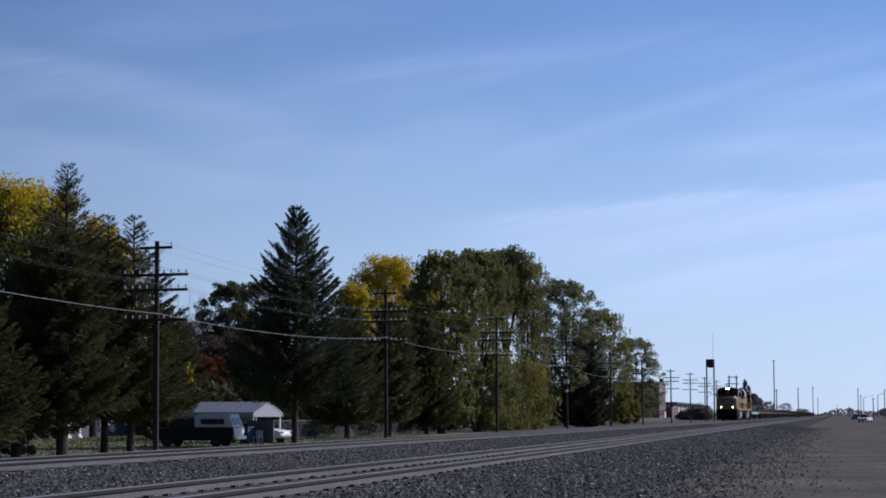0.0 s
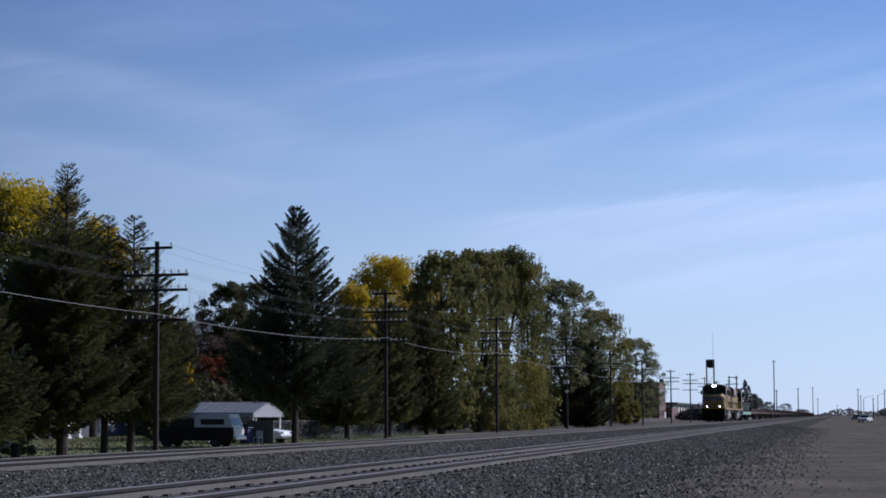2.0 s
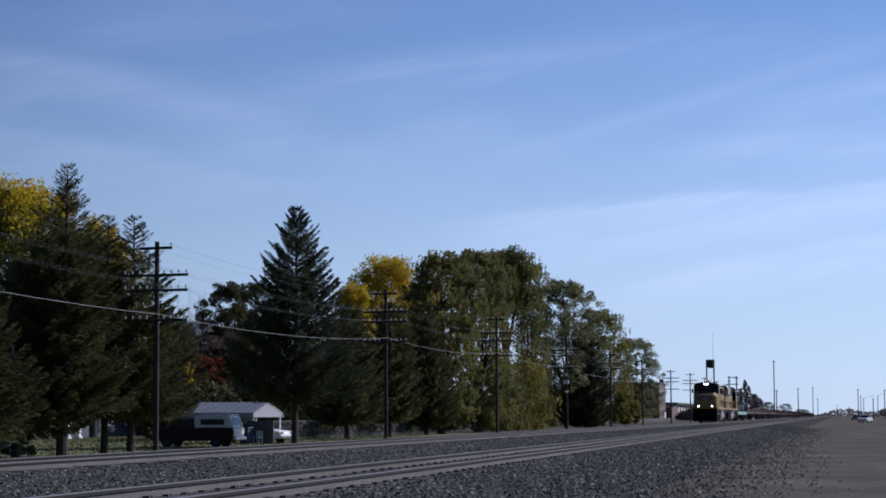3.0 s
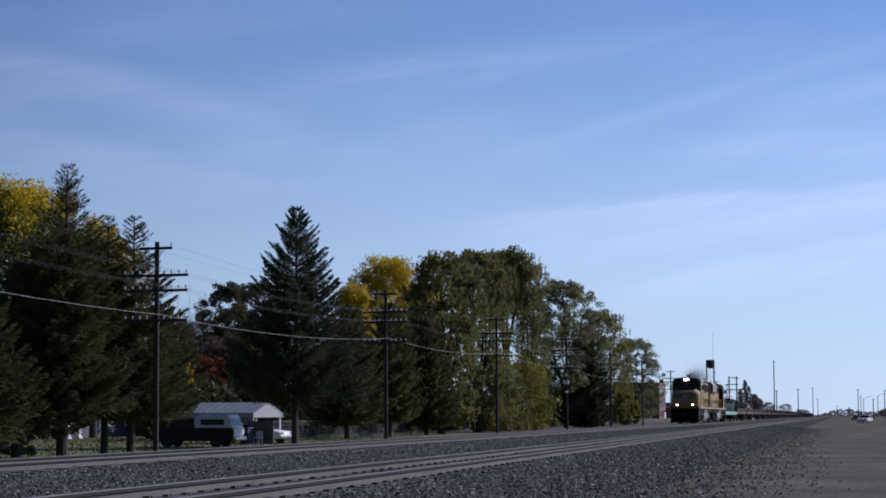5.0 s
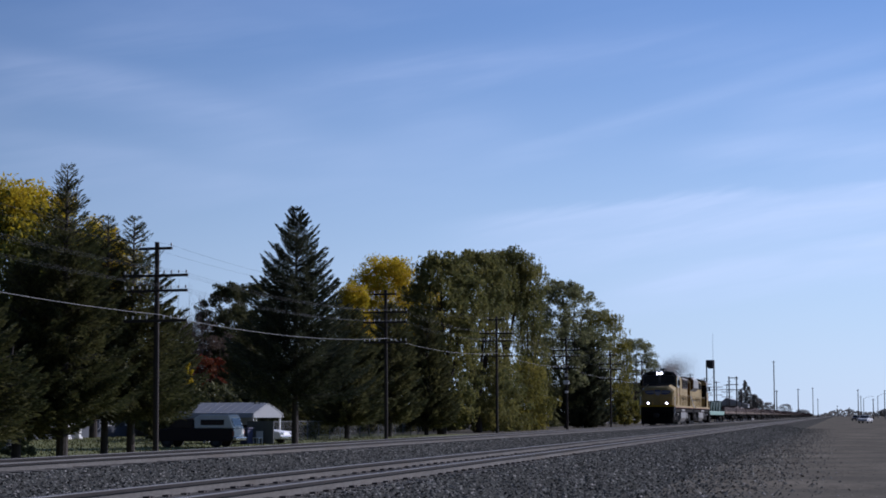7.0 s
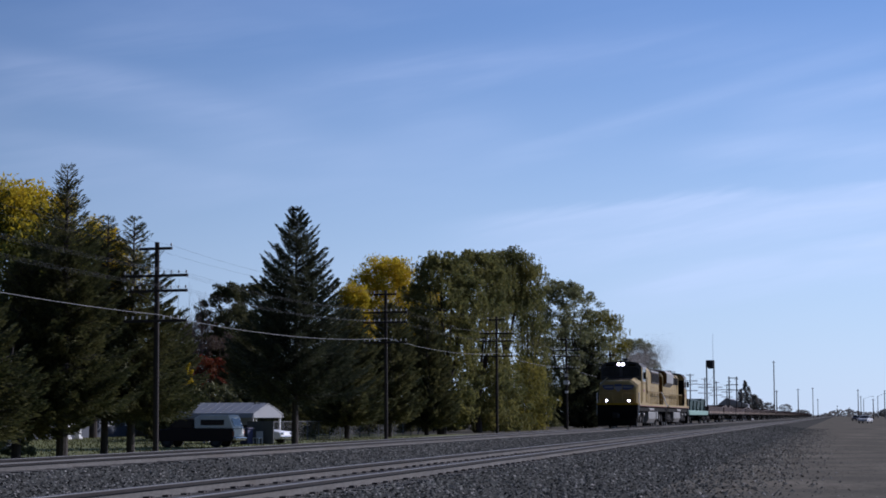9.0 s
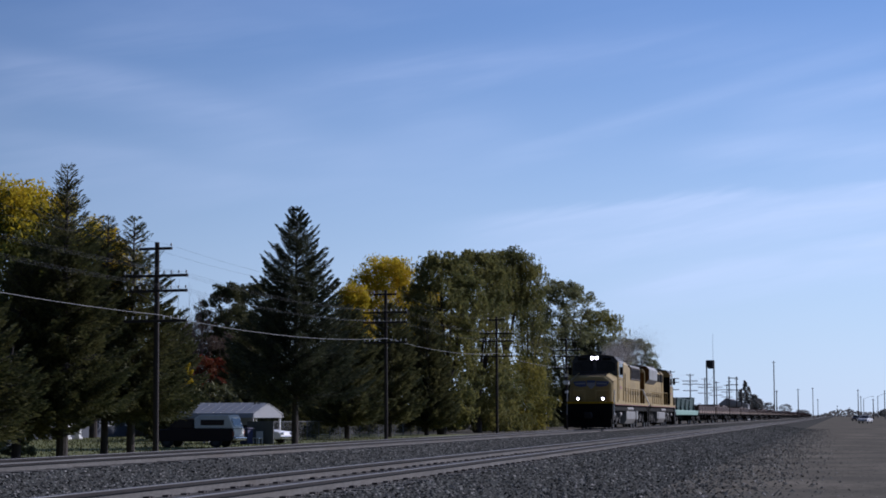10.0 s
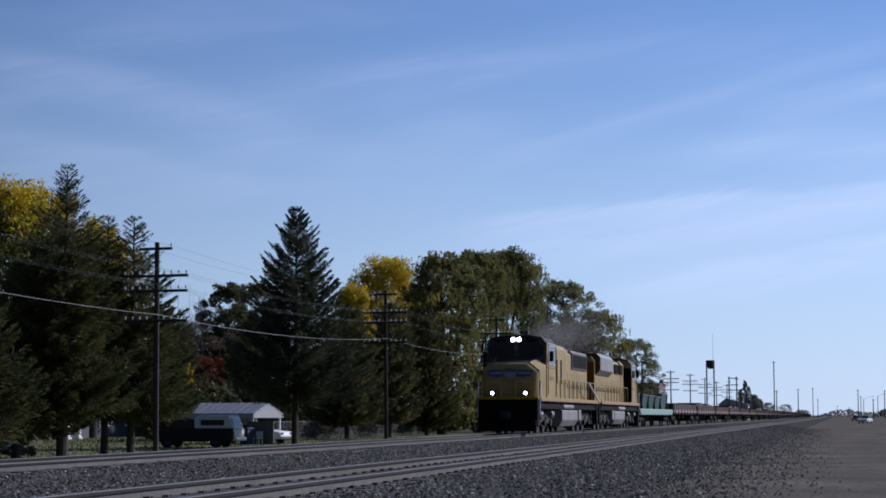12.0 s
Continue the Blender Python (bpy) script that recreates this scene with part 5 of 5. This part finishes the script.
def house(name, x, y, length, depth, wall_h, wall_mat, roof_mat, label, openings):
    t = thing(name, pose(x, y, gz(x)), label, "house", "houses")
    w = part("wall", Shape().box(-depth, 0, 0, length, 0, wall_h), wall_mat, t)
    for z in np.arange(0.3, wall_h, 0.25):
        part("siding_board", Shape().box(0.0, 0.018, 0, length, z, z + 0.2), wall_mat, w)
    part("roof", Shape().prism([(-depth - 0.6, wall_h - 0.05), (0.6, wall_h - 0.05), (-depth / 2, wall_h + 1.6)], -0.5, length + 0.5, "y", 0.03), roof_mat, t)
    for y0, kind in openings:
        if kind:
            o = part("window", Shape().box(0.0, 0.05, y0, y0 + 1.5, 0.95, 2.15, 0.01), M_WHITE, t, "white framed window")
            part("pane", Shape().box(0.045, 0.06, y0 + 0.1, y0 + 0.7, 1.05, 2.05), M_GLASS, o)
            part("pane", Shape().box(0.045, 0.06, y0 + 0.8, y0 + 1.4, 1.05, 2.05), M_GLASS, o)
        else:
            part("door", Shape().box(0.0, 0.05, y0, y0 + 0.95, 0.05, 2.1, 0.01), M_WHITE, t)


def fence(x, y0, y1):
    t = thing("chain_link_fence", pose(0, 0, -0.45), "grey galvanised chain-link fence along the yard", "fence")
    for y in np.arange(y0, y1 + 0.1, 3.0):
        part("post", Shape().tube((x, y, 0), (x, y, 1.45), 0.035, None, 8), M_GALV, t)
    part("top_rail", Shape().tube((x, y0, 1.42), (x, y1, 1.42), 0.025, None, 6), M_GALV, t)
    rng = np.arange(y0, y1, 0.16)
    v, f = [], []
    for y in rng:
        for s in (-1, 1):
            o = len(v)
            a, b = (y, y + 1.38) if s > 0 else (y + 1.38, y)
            if max(a, b) > y1:
                continue
            v += [(x + 0.01 * s, a, 0.02), (x + 0.01 * s, a + 0.014, 0.02), (x + 0.01 * s, b + 0.014, 1.4), (x + 0.01 * s, b, 1.4)]
            f.append((o, o + 1, o + 2, o + 3))
    part("wire_mesh", array_mesh("wire_mesh", v, f, M_GALV), None, t, kind="stuff")


def plain_pole(x, y, h, label="slender wooden pole far along the line", lean=0.0):
    t = thing("utility_pole", pose(x, y, 0, 0, lean, 0), label, "utility pole", "far poles")
    part("pole", Shape().tube((0, 0, -0.6), (0, 0, h), 0.2, 0.15, 8), M_POLE, t)
    part("crossarm", Shape().box(-0.6, 0.6, -0.25, -0.13, h - 0.5, h - 0.36), M_ARM, t)
    return t


def street_lamp(x, y, h, s):
    t = thing("street_lamp", pose(x, y, 0), "tall grey street lamp with a long curved arm", "street lamp", "street lamps")
    part("pole", Shape().tube((0, 0, 0), (0, 0, h), 0.22, 0.16, 8), M_GALV, t)
    a = Shape()
    pts = [(0, h - 0.6), (s * 1.2, h + 0.5), (s * 3, h + 1.1), (s * 5, h + 1.4)]
    for p, q in zip(pts, pts[1:]):
        a.tube((p[0], 0, p[1]), (q[0], 0, q[1]), 0.07, None, 6)
    part("arm", a, M_GALV, t)
    part("lamp_head", Shape().box(s * 5.4 - 0.6, s * 5.4 + 0.6, -0.2, 0.2, h + 1.3, h + 1.5, 0.05), M_GALV, t)


def tower():
    t = thing("water_tower", pose(-32.00, 457.20, 0), "dark two-legged steel tower with a small tank and antenna", "tower")
    for x in (-0.95, 0.95):
        part("leg", Shape().box(x - 0.17, x + 0.17, -0.17, 0.17, -0.5, 15.9), M_DSTEEL, t)
    for z in (3.5, 7.0, 10.5):
        part("brace", Shape().tube((-0.95, 0, z - 1.5), (0.95, 0, z + 1.5), 0.035, None, 5), M_GALV, t)
    part("tank", Shape().tube((0.1, 0, 14.1), (0.1, 0, 15.9), 0.95, 0.95, 16).tube((0.1, 0, 13.7), (0.1, 0, 14.1), 0.6, 0.95, 16), M_DSTEEL, t)
    part("antenna", Shape().tube((0.75, 0, 16), (0.75, 0, 23), 0.05, 0.03, 6), M_GALV, t)


def far_things():
    tower()
    # long low pale wall and a dark building beyond the elms
    single("retaining_wall", Shape().box(-38.3, -37.9, 285, 420, 0, 0.75, 0.03), M_CONCRETE, "long low pale concrete wall", "wall")
    b = thing("brick_building", pose(-58.00, 583.92, -0.45), "tall dark brick building with a flat roof and a lower wing", "building", "far buildings")
    part("wall", Shape().box(-14, 0, 0, 22, 0, 12.4, 0.05).box(-8, 2.2, 22, 44, 0, 4.5, 0.05), M_BRICK, b)
    part("parapet", Shape().box(-14.2, 0.2, -0.2, 22.2, 12.4, 12.9), M_BRICK, b)
    part("chimney", Shape().box(-2.0, -0.6, 20.4, 21.8, 12.4, 14.4), M_BRICK, b)
    for i in range(4):
        for z in (1.5, 5.0, 8.6):
            part("window", Shape().box(0.0, 0.06, 2 + 5 * i, 3.6 + 5 * i, z, z + 2.0), M_GLASS, b)
    part("sign_board", Shape().box(0.05, 0.2, 16, 21, 0.5, 3.0), M_WHITE, b)
    b = thing("depot_building", pose(-60.00, 657.67, 0), "low depot building with a flat dark roof", "building", "far buildings")
    part("wall", Shape().box(-10, 0, 0, 90, 0, 5.5), M_PALE, b)
    part("roof", Shape().box(-11, 1.5, -1, 91, 5.5, 6.2), M_DSTEEL, b)
    for i in range(8):
        part("post", Shape().box(1.2, 1.5, 2 + 12 * i, 2.4 + 12 * i, 0, 5.5), M_DSTEEL, b)
    b = thing("grain_shed", pose(-40.00, 817.13, -0.45), "grey metal grain shed with a pitched roof", "building", "far buildings")
    part("wall", Shape().box(-13.5, 0, 0, 60, 0, 7.0), M_TIN, b)
    # pale sheet on the roof: haze painted in as a lighter colour
    part("roof", Shape().prism([(-14, 6.9), (0.6, 6.9), (-10, 10.2)], -1, 61, "y"), M_TIN, b)
    for i, (x, y, h, r) in enumerate(((-42.0, 830.8, 18.2, 1.2), (-40.4, 832.8, 15.2, 1.4), (-38.0, 839.4, 11.6, 2.2), (-36.0, 842.0, 9.4, 2.2), (-43.4, 818.7, 14.0, 1.2))):
        broadleaf("shade_tree", x, y, h, r, "dark thin-leaved tree beside the grain shed", M_HAZE_GREY, 60 + i, 170, 40, 0.30, low=0.08, clump_r=0.24)
    t = thing("h_frame_pole", pose(-27.0, 471.0, 0), "dark two-legged wooden line pole with a top beam", "utility pole", "far poles")
    for x in (-1.0, 1.0):
        part("pole", Shape().tube((x, 0, -0.6), (x, 0, 11.9), 0.2, 0.16, 8), M_POLE, t)
    for half, z in ((1.3, 11.4), (1.5, 9.6), (1.5, 8.2)):
        part("crossbeam", Shape().box(-half, half, -0.2, -0.05, z, z + 0.22), M_ARM, t)
    for x, y, h in ((-20.00, 585.51, 19.59), (-14.00, 669.57, 11.64), (-11.00, 862.54, 15.12), (-10.00, 992.96, 10.87), (-20.00, 608.24, 10.15), (9.00, 744.08, 12.46), (14.00, 689.64, 7.93), (12.00, 885.31, 11.20), (-30.00, 504.65, 11.63), (-30.00, 542.71, 13.09)):
        plain_pole(x, y, h)
    for px, (x, y, h), s in ((0, (16.00, 1062.28, 11.47), 1), (1, (22.00, 964.98, 12.06), 1), (2, (20.00, 753.01, 12.08), 1)):
        street_lamp(x, y, h, s)
    s = thing("signal_mast", pose(1.50, 2417.01, 0), "round-headed railway signal mast", "signal")
    part("mast", Shape().tube((0, 0, 0), (0, 0, 12.38), 0.15, None, 8), M_DSTEEL, s)
    part("signal_head", Shape().tube((0, -0.2, 13.97), (0, 0.2, 13.97), 0.8, None, 16), M_DSTEEL, s)
    sedan("car", pose(5.80, 335.05, 0, 0, 0, 166), M_WHITE, "pale car parked far along the lot", "far cars")
    sedan("car", pose(6.20, 477.07, 0, 0, 0, 160), M_DARKCAR, "dark car parked far along the lot", "far cars")
    sedan("car", pose(6.40, 626.37, 0, 0, 0, 180), M_DARKCAR, "dark car far along the lot", "far cars")
    rng = np.random.default_rng(12)
    clod = Shape()
    for _ in range(14):
        clod.ball((rng.normal() * 0.22, rng.normal() * 0.12, 0.02), rng.uniform(0.04, 0.09), (1, 1, 0.6), 7)
    single("dirt_clods", clod, M_BLACK, "dark clods of dirt on the gravel", "debris", m=pose(-4.57, 84.09, 0))
    for i, (x, y, h, r) in enumerate(((60.00, 2334.08, 9.0, 6), (-40.00, 2148.38, 8.5, 8), (-60.00, 2144.08, 15.76, 8), (-44.00, 581.35, 4.59, 4), (-60.00, 1603.08, 13.19, 7), (-52.00, 620.70, 2.80, 3))):
        broadleaf("shade_tree", x, y, h, r, "far tree near the horizon, haze painted into its grey", M_HAZE_GREY, 80 + i, 130, 40, 0.42, low=0.1, clump_r=0.17)
    rng = np.random.default_rng(9)
    n = 15000
    a = rng.uniform(0, 1, n)
    x = -900 + 1900 * a
    c = np.stack([x, 2900 + rng.normal(0, 40, n), rng.uniform(0, 1, n) ** 1.5 * (7 + 4 * np.sin(x * 0.02) + 4 * np.sin(x * 0.07 + 1))], axis=1)
    v, f = blades(c, rng.normal(size=(n, 3)) * 2.6, 3.2, rng)
    single("far_woods", array_mesh("far_woods", v, f, M_HAZE_GREY), None, "distant woods on the horizon, haze painted into their grey", "woods", kind="stuff")


def motions():
    for ob, back, turn in MOVING:
        walk(ob, [(t, pose(TRACK_X, START + back - SPEED * t, RAIL_Z, 0, 0, turn)) for t in (0, 2, 4, 6, 8, 10, 12)])
    for ob, back, rise in SMOKE:
        walk(ob, [(t, pose(TRACK_X, START + back - SPEED * t + drift, RAIL_Z + 4.6 + dz)) for t, drift, dz in rise])


ground()
plants()
telegraph_line()
train()
SMOKE = [(smoke("exhaust_smoke", 27000, 17, 2.4, 71, 0.45), 8.4, [(0, 0, -2.8), (3, 0, -2.6), (5, 0, -0.2), (8, 0, 0), (12, 0, 0.1)]),
         (smoke("exhaust_smoke", 23000, 26, 3.4, 72, 0.5), 9.0, [(0, 0, -3.2), (5, -6, -3.0), (8, 0, -0.2), (12, 4, 0.1)])]
yard()
track("track_far", TRACK_X, "far railway track with steel rails on concrete sleepers", False)
track("track_near", NEAR_X, "near railway track with steel rails on pale concrete sleepers", True)
stones("ballast_stones", "loose angular grey ballast stones between and beside the tracks", 165000, -13.9, 0.4, 13, 190, 0.016, 0.050, 5, 2.4)
stones("pale_stones", "scattered pale ballast stones among the darker ones", 24000, -13.9, 0.5, 13, 140, 0.016, 0.045, 15, 2.0, M_PALE_STONE)
stones("lot_gravel", "scattered small gravel on the dirt lot", 9000, -1.9, 14, 24, 130, 0.006, 0.015, 6, 1.7)
stones("pale_lot_gravel", "scattered pale pebbles on the dirt lot", 1500, -1.9, 14, 24, 110, 0.006, 0.015, 16, 1.7, M_PALE_STONE)
motions()
